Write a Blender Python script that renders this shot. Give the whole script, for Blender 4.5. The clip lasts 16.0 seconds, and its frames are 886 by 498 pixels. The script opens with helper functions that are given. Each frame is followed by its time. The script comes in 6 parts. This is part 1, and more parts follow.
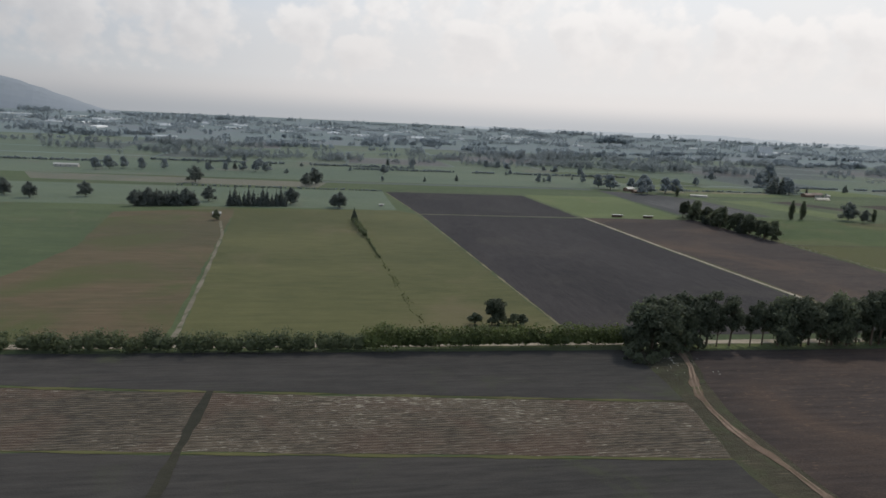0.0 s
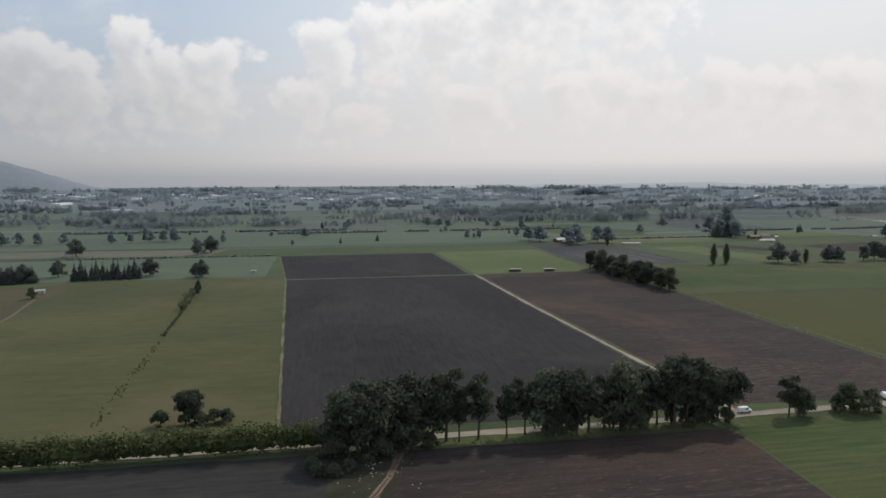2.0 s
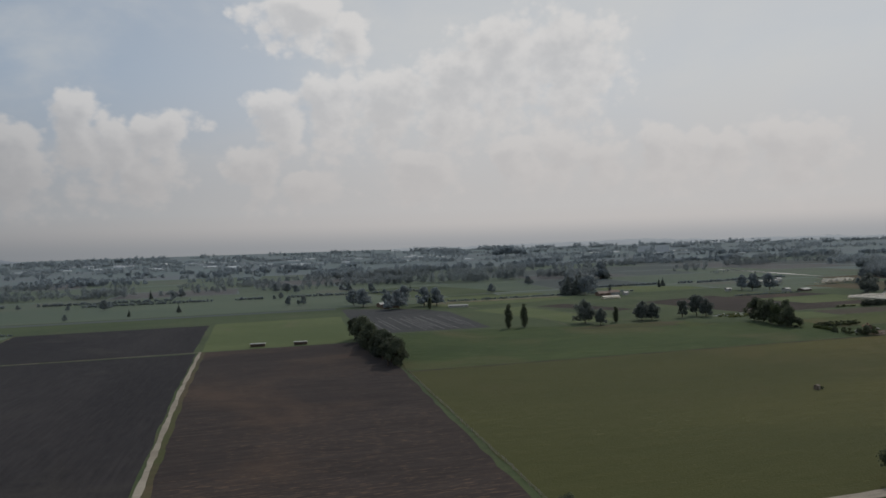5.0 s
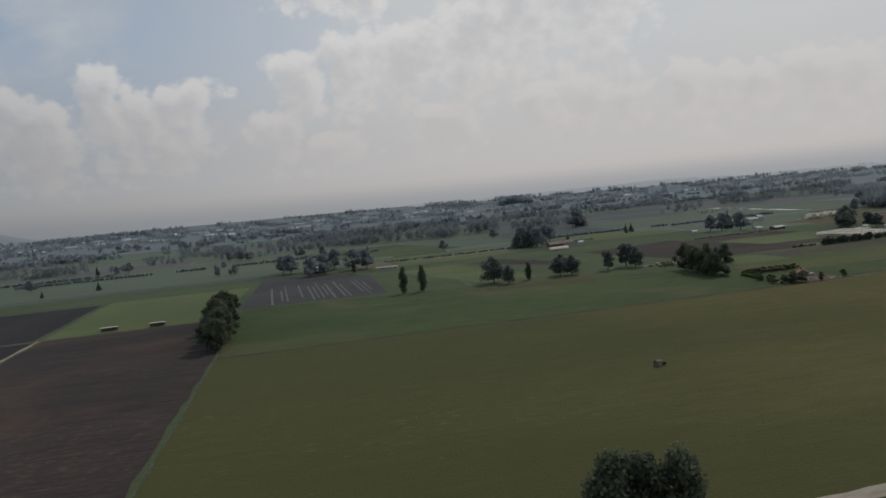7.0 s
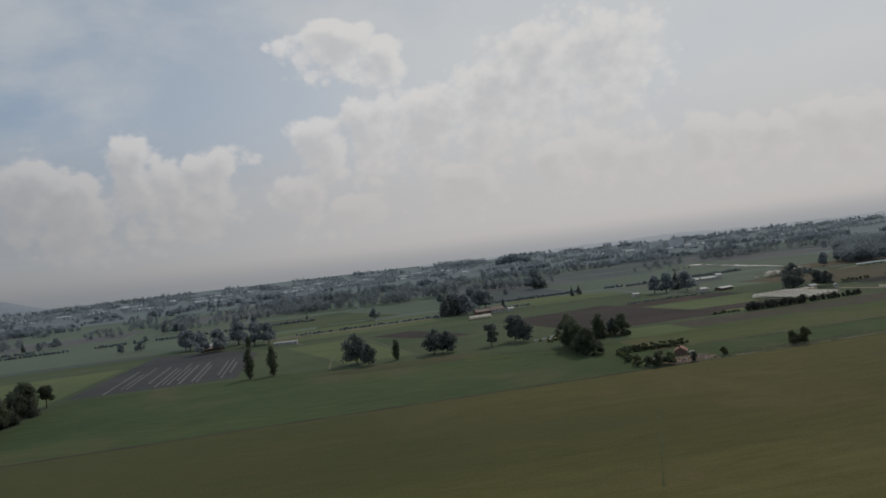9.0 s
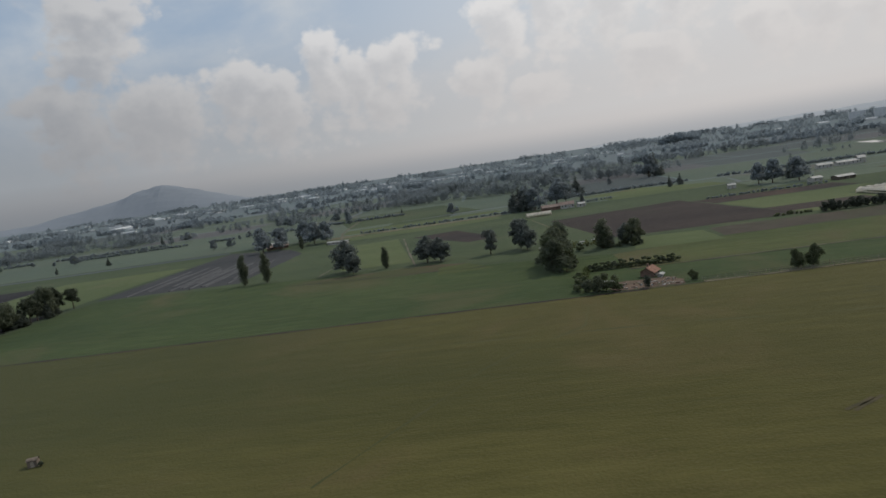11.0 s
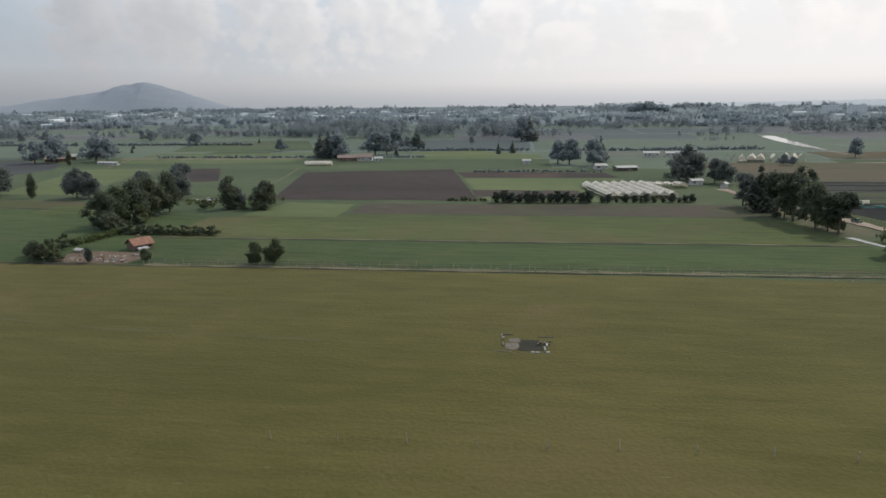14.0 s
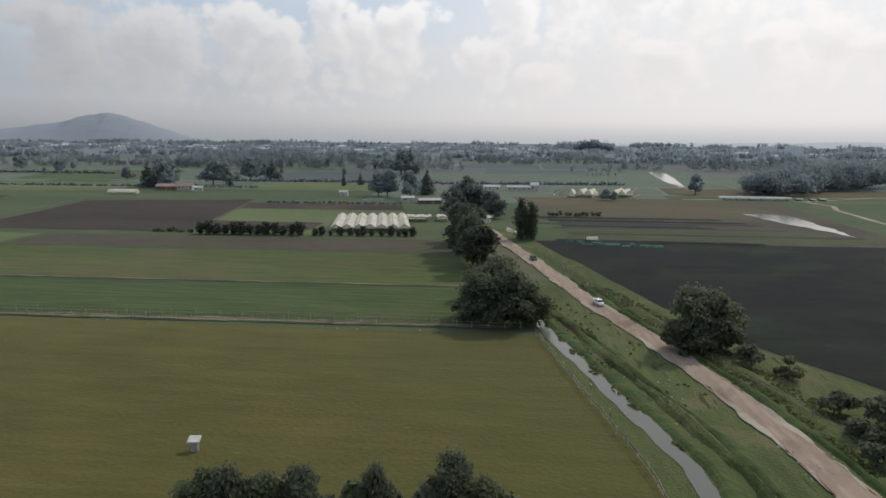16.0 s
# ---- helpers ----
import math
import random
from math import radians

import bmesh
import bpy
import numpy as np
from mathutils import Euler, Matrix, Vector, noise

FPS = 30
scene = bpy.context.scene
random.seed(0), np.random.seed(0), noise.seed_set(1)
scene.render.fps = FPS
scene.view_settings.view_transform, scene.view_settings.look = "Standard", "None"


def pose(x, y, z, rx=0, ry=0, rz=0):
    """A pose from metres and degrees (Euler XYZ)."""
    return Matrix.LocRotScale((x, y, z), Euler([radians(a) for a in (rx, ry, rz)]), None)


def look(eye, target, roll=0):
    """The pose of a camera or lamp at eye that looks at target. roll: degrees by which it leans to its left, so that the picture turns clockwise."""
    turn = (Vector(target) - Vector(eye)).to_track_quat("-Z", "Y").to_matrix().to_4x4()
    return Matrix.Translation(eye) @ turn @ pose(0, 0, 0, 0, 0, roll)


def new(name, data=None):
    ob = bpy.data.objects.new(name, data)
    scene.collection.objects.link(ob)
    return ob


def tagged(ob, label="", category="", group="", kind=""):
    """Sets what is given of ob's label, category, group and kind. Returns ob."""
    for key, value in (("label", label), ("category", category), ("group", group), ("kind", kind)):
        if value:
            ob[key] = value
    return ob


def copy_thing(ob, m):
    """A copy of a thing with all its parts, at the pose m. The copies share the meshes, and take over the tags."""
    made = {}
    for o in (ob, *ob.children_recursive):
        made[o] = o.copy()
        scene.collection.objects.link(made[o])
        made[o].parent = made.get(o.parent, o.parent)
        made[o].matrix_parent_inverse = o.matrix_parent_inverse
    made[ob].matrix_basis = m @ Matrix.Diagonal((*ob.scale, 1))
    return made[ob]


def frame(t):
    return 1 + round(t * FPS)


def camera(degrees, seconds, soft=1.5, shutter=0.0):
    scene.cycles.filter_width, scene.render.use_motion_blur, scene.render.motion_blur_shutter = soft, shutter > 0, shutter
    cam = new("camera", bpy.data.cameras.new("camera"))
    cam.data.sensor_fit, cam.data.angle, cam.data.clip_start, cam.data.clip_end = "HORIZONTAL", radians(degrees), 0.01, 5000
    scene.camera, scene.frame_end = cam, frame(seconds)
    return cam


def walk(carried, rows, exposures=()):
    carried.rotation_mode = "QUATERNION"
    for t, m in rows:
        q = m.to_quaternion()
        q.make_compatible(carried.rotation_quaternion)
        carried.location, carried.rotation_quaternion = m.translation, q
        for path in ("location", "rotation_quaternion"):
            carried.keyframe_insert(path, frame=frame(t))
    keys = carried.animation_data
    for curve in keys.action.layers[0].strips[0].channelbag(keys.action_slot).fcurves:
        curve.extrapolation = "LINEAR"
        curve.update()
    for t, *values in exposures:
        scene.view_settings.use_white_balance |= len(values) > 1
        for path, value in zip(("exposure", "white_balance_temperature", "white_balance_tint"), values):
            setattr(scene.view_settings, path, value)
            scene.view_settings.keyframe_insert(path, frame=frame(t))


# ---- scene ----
cam = camera(68.00, 16.0, soft=1.6)
PATH = [
    (0.0, 29.75, -4.70, 49.45, 78.773, -2.828, -27.551),
    (0.5, 47.86, -4.61, 48.78, 80.418, 0.049, -28.692),
    (1.0, 65.97, -4.50, 48.11, 77.060, -0.230, -26.619),
    (1.5, 84.07, -4.38, 47.42, 78.803, -0.393, -25.709),
    (2.0, 102.20, -4.31, 46.68, 83.985, 0.113, -27.539),
    (2.5, 120.31, -4.29, 45.90, 85.264, 2.236, -30.688),
    (3.0, 138.41, -4.36, 45.06, 86.744, 1.783, -34.299),
    (3.5, 156.48, -4.51, 44.21, 88.143, 1.653, -35.897),
    (6.0, 245.87, -5.82, 40.43, 89.580, 1.687, -29.308),
    (6.5, 263.89, -6.23, 39.77, 87.278, 2.048, -30.024),
    (7.0, 281.97, -6.69, 39.14, 85.533, 5.124, -29.256),
    (7.5, 300.14, -7.16, 38.51, 88.058, 7.051, -29.059),
    (8.0, 318.41, -7.60, 37.88, 90.934, 7.016, -28.372),
    (10.5, 410.99, -9.18, 34.59, 86.811, 7.674, -20.575),
    (11.0, 429.79, -9.16, 33.83, 82.692, 8.393, -11.537),
    (11.5, 448.69, -8.97, 33.05, 78.680, 7.398, -12.084),
    (12.0, 467.68, -8.67, 32.26, 73.408, 6.269, -10.418),
    (12.5, 486.75, -8.31, 31.48, 74.761, 5.670, -10.877),
    (13.0, 505.87, -7.93, 30.71, 77.355, 3.336, -10.590),
    (13.5, 525.06, -7.48, 29.95, 78.574, 0.071, -11.256),
    (14.0, 544.29, -6.97, 29.18, 77.445, 0.484, -10.531),
    (14.5, 563.59, -6.40, 28.39, 79.300, -0.900, -11.864),
    (15.0, 582.97, -5.79, 27.52, 82.147, -1.340, -12.546),
    (15.5, 602.34, -5.12, 26.60, 80.828, 0.025, -11.935),
    (16.0, 621.73, -4.38, 25.73, 80.533, -0.532, -12.192),
]
walk(cam, [(t, pose(*p)) for t, *p in PATH], [(0, 0.2), (1.5, 0.26), (2.2, -0.04), (3.5, -0.46), (8, -0.46), (10.5, -0.5), (11.2, -0.02), (12, 0.32), (13, 0.42), (14.5, 0.34), (15, 0.28), (16, 0.26)])

# ---- world and sun ----
SUN_AZ, SUN_EL = radians(63.0), radians(47.0)      # from +y towards +x
world = bpy.data.worlds.new("world")
scene.world = world
world.use_nodes = True


class Nodes:
    """Short-hand for a node tree."""

    def __init__(self, tree):
        self.t = tree
        tree.nodes.clear()

    def add(self, kind, inputs=None, **props):
        n = self.t.nodes.new("ShaderNode" + kind)
        for k, v in props.items():
            setattr(n, k, v)
        for k, v in (inputs or {}).items():
            s = n.inputs[k]
            if isinstance(v, bpy.types.NodeSocket):
                self.t.links.new(v, s)
            else:
                s.default_value = v
        return n

    def math(self, op, a, b=0.0, clamp=False):
        return self.add("Math", {0: a, 1: b, 2: 0.25}, operation=op, use_clamp=clamp).outputs[0]

    def mix(self, fac, a, b, mode="MIX"):
        n = self.add("Mix", {"Factor": fac}, data_type="RGBA", blend_type=mode)
        for s, v in ((n.inputs[6], a), (n.inputs[7], b)):
            if isinstance(v, bpy.types.NodeSocket):
                self.t.links.new(v, s)
            else:
                s.default_value = (*v, 1.0) if len(v) == 3 else v
        return n.outputs[2]

    def range(self, v, lo, hi, a=0.0, b=1.0, smooth=True):
        return self.add("MapRange", {0: v, 1: lo, 2: hi, 3: a, 4: b}, interpolation_type="SMOOTHSTEP" if smooth else "LINEAR").outputs[0]

    def noise(self, vec, scale, detail=4.0, rough=0.55, dist=0.0):
        return self.add("TexNoise", {"Vector": vec, "Scale": scale, "Detail": detail, "Roughness": rough, "Distortion": dist}).outputs[0]


# clouds by bearing: azimuth, elevation, half width, half height (degrees)
CLOUDS = [(-4.3, 9.5, 3.2, 1.7), (-1.6, 8.9, 2.6, 1.2), (3.4, 10.8, 2.3, 2.0), (5.6, 10.0, 2.4, 1.6), (9.3, 9.9, 3.0, 1.5), (-1.2, 6.6, 3.6, 1.4), (7.6, 6.9, 2.4, 1.1),
          (15.9, 7.9, 2.3, 1.5), (18.2, 11.7, 3.0, 1.5), (22.6, 13.3, 3.4, 1.8), (27.5, 13.5, 3.6, 2.0), (32.5, 14.4, 4.2, 2.6), (37.0, 17.0, 5.4, 2.4), (43, 16.8, 5.6, 2.6),
          (19.5, 19.6, 5.2, 1.1), (24.0, 18.4, 2.8, 1.0), (38.3, 8.0, 2.4, 1.3), (42.2, 8.2, 3.0, 1.3), (45.6, 7.9, 2.8, 1.1), (50.6, 8.2, 3.4, 1.5), (54.5, 7.5, 3.0, 1.2), (60, 7.8, 4.0, 1.8),
          (-14.8, 12.8, 3.6, 0.9), (-14, 15.4, 4.4, 1.3), (-17, 8.4, 4.0, 1.9), (-10.5, 8.4, 4.4, 1.8), (20.5, 5.7, 3.6, 0.9), (30, 6.6, 4.0, 0.9)]


def build_sky():
    n = Nodes(world.node_tree)
    sky = n.add("TexSky", sky_type="NISHITA", sun_disc=False, sun_elevation=SUN_EL, sun_rotation=SUN_AZ,
                altitude=2500.0, air_density=1.3, dust_density=2.5, ozone_density=1.0)
    blue = n.mix(1.0, sky.outputs[0], (0.085, 0.085, 0.085), "MULTIPLY")
    way = n.add("TexCoord").outputs["Generated"]
    sep = n.add("SeparateXYZ", {0: way})
    up = sep.outputs[2]
    az = n.math("MULTIPLY", n.math("ARCTAN2", sep.outputs[0], sep.outputs[1]), 180 / math.pi)
    el = n.math("MULTIPLY", n.math("ARCSINE", up), 180 / math.pi)
    flat = n.add("Mapping", {"Vector": way, "Scale": (1.0, 1.0, 1.9), "Location": (3.1, 0.4, 0.2)}).outputs[0]
    soft = n.noise(flat, 3.2, 7.0, 0.55, 0.3)
    veils = n.noise(flat, 7.5, 6.0, 0.6, 0.5)

    def density(rise, east):
        """Heaped cloud round the bearings above, looked up that many degrees higher and further east."""
        lift = n.add("Mapping", {"Vector": way, "Scale": (1.0, 1.0, 1.2), "Location": (3.1 + radians(east), 0.4, 0.2 + 1.2 * radians(rise))}).outputs[0]
        drift = n.add("TexNoise", {"Vector": lift, "Scale": 13.0, "Detail": 2.0})
        ruck = n.add("SeparateColor", {0: drift.outputs["Color"]})
        puff = n.add("TexVoronoi", {"Vector": lift, "Scale": 34.0, "Smoothness": 0.5, "Detail": 2.0, "Roughness": 0.55}, feature="SMOOTH_F1").outputs["Distance"]
        fine = n.noise(lift, 34.0, 7.0, 0.62)
        higher = n.math("ADD", n.math("ADD", el, rise), n.math("MULTIPLY", n.math("SUBTRACT", ruck.outputs[0], 0.5), 3.2))
        bent = n.math("ADD", n.math("ADD", az, east), n.math("MULTIPLY", n.math("SUBTRACT", ruck.outputs[1], 0.5), 6.0))
        mass = None
        for a, e, w, h in CLOUDS:
            du = n.math("DIVIDE", n.math("SUBTRACT", bent, a), w)
            dv = n.math("DIVIDE", n.math("SUBTRACT", higher, e), h)
            dv = n.math("MAXIMUM", dv, n.math("MULTIPLY", dv, -0.24))
            r = n.math("SQRT", n.math("ADD", n.math("MULTIPLY", du, du), n.math("MULTIPLY", dv, dv)))
            mass = r if mass is None else n.math("SMOOTH_MIN", mass, r)
        mass = n.math("MINIMUM", mass, 1.8)
        heap = n.math("ADD", n.math("MULTIPLY", n.math("SUBTRACT", puff, 0.32), -0.50), n.math("MULTIPLY", n.math("SUBTRACT", fine, 0.5), 0.75))
        return n.math("ADD", n.math("SUBTRACT", 1.24, mass), heap)

    body = density(0.0, 0.0)
    mask = n.range(body, -0.06, 0.42)
    lit = n.math("SUBTRACT", 1.0, n.range(density(1.0, 0.6), -0.05, 1.0))
    sx, sy = math.sin(SUN_AZ), math.cos(SUN_AZ)
    side = n.math("ADD", n.math("MULTIPLY", sep.outputs[0], sx), n.math("MULTIPLY", sep.outputs[1], sy))
    grey = n.mix(n.range(side, -0.1, 0.7), (0.325, 0.335, 0.36), (0.69, 0.69, 0.70))
    white = n.mix(n.range(side, -0.1, 0.6), (0.44, 0.44, 0.445), (0.90, 0.88, 0.865))
    cloud = n.mix(lit, grey, white)
    open_sky = n.mix(0.62, blue, (0.43, 0.535, 0.665))
    thin = n.math("MULTIPLY", n.range(soft, 0.36, 0.62, 0.05, 0.85), n.range(veils, 0.3, 0.62, 0.65, 1.0))
    air = n.mix(thin, open_sky, (0.60, 0.64, 0.68))
    # the bright side towards the sun
    air = n.mix(n.range(side, 0.30, 0.95, 0.0, 0.72), air, (0.83, 0.835, 0.83))
    air = n.mix(n.math("MULTIPLY", mask, 0.82), air, cloud)
    haze = n.mix(n.range(side, 0.0, 1.1), (0.29, 0.30, 0.32), (0.70, 0.665, 0.65))
    low_air = n.math("MAXIMUM", n.range(el, 0.5, 8.0, 0.97, 0.0), n.range(el, 3.0, 15.0, 0.74, 0.0))
    out = n.mix(low_air, air, haze)
    rim = n.mix(n.range(side, 0.0, 1.1), (0.235, 0.255, 0.28), (0.44, 0.455, 0.48))
    out = n.mix(n.range(el, -0.3, 1.9, 0.92, 0.0), out, rim)
    bg = n.add("Background", {"Color": out, "Strength": 1.0})
    n.t.links.new(bg.outputs[0], n.add("OutputWorld").inputs[0])


build_sky()
sun = new("sun", bpy.data.lights.new("sun", "SUN"))
sun.data.energy, sun.data.angle, sun.data.color = 1.75, radians(1.5), (1.0, 0.92, 0.80)
sun.matrix_world = look((0, 0, 500), (-math.sin(SUN_AZ), -math.cos(SUN_AZ), 500 - math.tan(SUN_EL)))

# ---- the plan: fields lie along u and v, turned against x and y ----
TURN = 17.3
CU, SU = math.cos(radians(TURN)), math.sin(radians(TURN))


def plan(u, v, z=0.0):
    return Vector((CU * u + SU * v, -SU * u + CU * v, z))


def at(u, v, z=0.0, turn=0.0, s=1.0, sz=None):
    """A pose on the plan: turn in degrees against u."""
    m = Matrix.Translation(plan(u, v, z)) @ pose(0, 0, 0, 0, 0, turn - TURN)
    return m @ Matrix.Diagonal((s, s, s if sz is None else sz, 1.0))


# ---- materials ----
def plain(name, col, rough=0.7, metal=0.0, vary=0.12, scale=1.5, spec=0.3):
    m = bpy.data.materials.new(name)
    m.use_nodes = True
    n = Nodes(m.node_tree)
    where = n.add("NewGeometry").outputs["Position"]
    a = n.noise(where, scale, 5.0, 0.6)
    b = n.noise(where, scale * 9, 3.0, 0.6)
    k = n.math("ADD", n.math("MULTIPLY", a, 0.65), n.math("MULTIPLY", b, 0.35))
    dark = tuple(c * (1 - 2.2 * vary) for c in col)
    lite = tuple(min(1.0, c * (1 + 2.2 * vary)) for c in col)
    c = n.mix(n.range(k, 0.3, 0.7), dark, lite)
    bsdf = n.add("BsdfPrincipled", {"Base Color": c, "Roughness": rough, "Metallic": metal, "Specular IOR Level": spec})
    n.t.links.new(bsdf.outputs[0], n.add("OutputMaterial").inputs[0])
    return m


def earth(name, cols, big=0.03, small=0.7, rows=None, patch=None, rough=0.95, speck=None, bump=0.25, drift=None, streak=0.08, haze_sheen=0.055):
    """Soil or grass: two tones at two scales, drills along u or v (rows: axis, spacing, depth, tone), patches, specks."""
    m = bpy.data.materials.new(name)
    m.use_nodes = True
    n = Nodes(m.node_tree)
    where = n.add("NewGeometry").outputs["Position"]
    uvp = n.add("Mapping", {"Vector": where, "Rotation": (0, 0, radians(TURN))}).outputs[0]
    drawn = n.add("Mapping", {"Vector": uvp, "Scale": (0.35, 1.0, 1.0) if not rows or rows[0] == "u" else (1.0, 0.35, 1.0)}).outputs[0]
    a = n.noise(drawn, big, 6.0, 0.6, 0.4)
    b = n.noise(drawn, small, 5.0, 0.62)
    f = n.noise(uvp, small * 7, 3.0, 0.6)
    k = n.math("ADD", n.math("MULTIPLY", a, 0.55), n.math("ADD", n.math("MULTIPLY", b, 0.3), n.math("MULTIPLY", f, 0.15)))
    c = n.mix(n.range(k, 0.36, 0.64), cols[0], cols[1])
    fine = n.add("Mapping", {"Vector": uvp, "Scale": (0.07, 1.0, 1.0) if not rows or rows[0] == "u" else (1.0, 0.07, 1.0)}).outputs[0]
    tone = n.range(n.noise(fine, 2.2 * small, 5.0, 0.65), 0.3, 0.7, 1 - streak, 1 + streak)
    c = n.mix(1.0, c, tone, "MULTIPLY")
    if patch:
        col, sc, lo, hi = patch
        p = n.noise(uvp, sc, 5.0, 0.6, 0.6)
        p = n.math("ADD", p, n.math("MULTIPLY", n.math("SUBTRACT", f, 0.5), 0.25))
        c = n.mix(n.range(p, lo, hi), c, col)
    if drift:
        u0, u1, u2, u3, col = drift
        along = n.math("ADD", n.add("SeparateXYZ", {0: uvp}).outputs[0], n.math("MULTIPLY", n.math("SUBTRACT", a, 0.5), 160.0))
        c = n.mix(n.math("MAXIMUM", n.range(along, u0, u1, 0.72, 0.0), n.range(along, u2, u3, 0.0, 0.55)), c, col)
    hgt = n.math("ADD", b, f)
    if rows:
        axis, gap, depth, col = rows
        w = n.add("TexWave", {"Vector": n.add("Mapping", {"Vector": uvp, "Scale": (1 / gap, 1 / gap, 1)}).outputs[0], "Scale": 0.3142, "Distortion": 2.2,
                              "Detail": 3.0, "Detail Scale": 0.8}, bands_direction="Y" if axis == "u" else "X").outputs["Fac"]
        broken = n.math("MULTIPLY", w, n.range(b, 0.3, 0.7))
        c = n.mix(n.math("MULTIPLY", broken, depth), c, col)
        hgt = n.math("ADD", hgt, n.math("MULTIPLY", w, 0.6 * depth))
    if speck:
        col, sc, lo = speck
        thin = n.add("Mapping", {"Vector": uvp, "Scale": (0.14, 1.0, 1.0) if not rows or rows[0] == "u" else (1.0, 0.14, 1.0)}).outputs[0]
        s = n.math("ADD", n.noise(thin, sc, 4.0, 0.6), n.math("MULTIPLY", n.math("SUBTRACT", a, 0.5), 0.45))
        c = n.mix(n.range(s, lo, lo + 0.06), c, col)
    bump_n = n.add("Bump", {"Height": hgt, "Strength": bump, "Distance": 0.3})
    # the bluish grazing sheen stands in for haze over the ground
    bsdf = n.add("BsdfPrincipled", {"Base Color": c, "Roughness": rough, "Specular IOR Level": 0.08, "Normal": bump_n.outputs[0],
                                    "Sheen Weight": haze_sheen, "Sheen Roughness": 0.3, "Sheen Tint": (0.66, 0.83, 1.0, 1.0)})
    n.t.links.new(bsdf.outputs[0], n.add("OutputMaterial").inputs[0])
    return m


def leafy(name, a, b, through_light=0.25, haze_sheen=0.06):
    """Leaves that let light through, with a bluish sheen that stands in for haze."""
    m = bpy.data.materials.new(name)
    m.use_nodes = True
    n = Nodes(m.node_tree)
    geo = n.add("NewGeometry")
    rnd = geo.outputs["Random Per Island"]
    own = n.add("ObjectInfo").outputs["Random"]
    p = n.noise(geo.outputs["Position"], 0.35, 3.0)
    k = n.math("ADD", n.math("MULTIPLY", rnd, 0.45), n.math("ADD", n.math("MULTIPLY", p, 0.35), n.math("MULTIPLY", own, 0.3)))
    c = n.mix(n.range(k, 0.15, 0.9), a, b)
    d = n.add("BsdfPrincipled", {"Base Color": c, "Roughness": 0.65, "Specular IOR Level": 0.2, "Sheen Weight": haze_sheen, "Sheen Roughness": 0.6, "Sheen Tint": (0.78, 0.88, 1.0, 1.0)})
    tr = n.add("BsdfTranslucent", {"Color": c})
    mixed = n.add("MixShader", {0: through_light, 1: d.outputs[0], 2: tr.outputs[0]})
    n.t.links.new(mixed.outputs[0], n.add("OutputMaterial").inputs[0])
    return m


def water_mat(name, col, rough=0.08):
    m = bpy.data.materials.new(name)
    m.use_nodes = True
    n = Nodes(m.node_tree)
    where = n.add("NewGeometry").outputs["Position"]
    bump_n = n.add("Bump", {"Height": n.noise(where, 1.3, 3.0), "Strength": 0.06, "Distance": 0.1})
    c = n.mix(n.noise(where, 0.2), tuple(0.7 * x for x in col), col)
    bsdf = n.add("BsdfPrincipled", {"Base Color": c, "Roughness": rough, "IOR": 1.33, "Normal": bump_n.outputs[0]})
    n.t.links.new(bsdf.outputs[0], n.add("OutputMaterial").inputs[0])
    return m


def film_mat(name, col):
    """Greenhouse film: milky, lets some light through."""
    m = bpy.data.materials.new(name)
    m.use_nodes = True
    n = Nodes(m.node_tree)
    where = n.add("NewGeometry").outputs["Position"]
    c = n.mix(n.range(n.noise(where, 0.8, 4.0), 0.3, 0.7), tuple(0.72 * x for x in col), col)
    d = n.add("BsdfPrincipled", {"Base Color": c, "Roughness": 0.4, "Specular IOR Level": 0.4})
    tr = n.add("BsdfTranslucent", {"Color": c})
    mixed = n.add("MixShader", {0: 0.5, 1: d.outputs[0], 2: tr.outputs[0]})
    n.t.links.new(mixed.outputs[0], n.add("OutputMaterial").inputs[0])
    return m


GRASS_OLIVE = earth("grass_olive", [(0.062, 0.066, 0.029), (0.100, 0.098, 0.044)], 0.018, 0.35, patch=((0.112, 0.096, 0.054), 0.02, 0.52, 0.74))
GRASS_MEADOW = earth("grass_meadow", [(0.072, 0.067, 0.0215), (0.111, 0.100, 0.0335)], 0.016, 0.30, rows=("u", 5.2, 0.10, (0.076, 0.067, 0.030)), patch=((0.116, 0.092, 0.040), 0.022, 0.50, 0.76), speck=((0.130, 0.126, 0.064), 2.2, 0.67), drift=(300, 420, 540, 640, (0.055, 0.062, 0.024)), bump=0.5)
GRASS_LUSH = earth("grass_lush", [(0.055, 0.074, 0.025), (0.091, 0.104, 0.036)], 0.02, 0.4, rows=("u", 1.7, 0.45, (0.078, 0.074, 0.036)), patch=((0.108, 0.092, 0.045), 0.018, 0.50, 0.72), speck=((0.118, 0.120, 0.060), 1.9, 0.66), bump=0.4, streak=0.24)
GRASS_GREEN = earth("grass_green", [(0.041, 0.063, 0.023), (0.068, 0.090, 0.033)], 0.02, 0.4, rows=("u", 1.9, 0.4, (0.066, 0.070, 0.032)), patch=((0.090, 0.089, 0.041), 0.02, 0.52, 0.72), speck=((0.096, 0.108, 0.050), 1.9, 0.67), bump=0.4, streak=0.24)
GRASS_DRY = earth("grass_dry", [(0.118, 0.108, 0.064), (0.190, 0.166, 0.108)], 0.06, 0.8, patch=((0.078, 0.088, 0.042), 0.12, 0.52, 0.66))
GRASS_DARK = earth("grass_dark", [(0.050, 0.068, 0.034), (0.082, 0.101, 0.049)], 0.02, 0.4, patch=((0.11, 0.10, 0.06), 0.02, 0.56, 0.74))
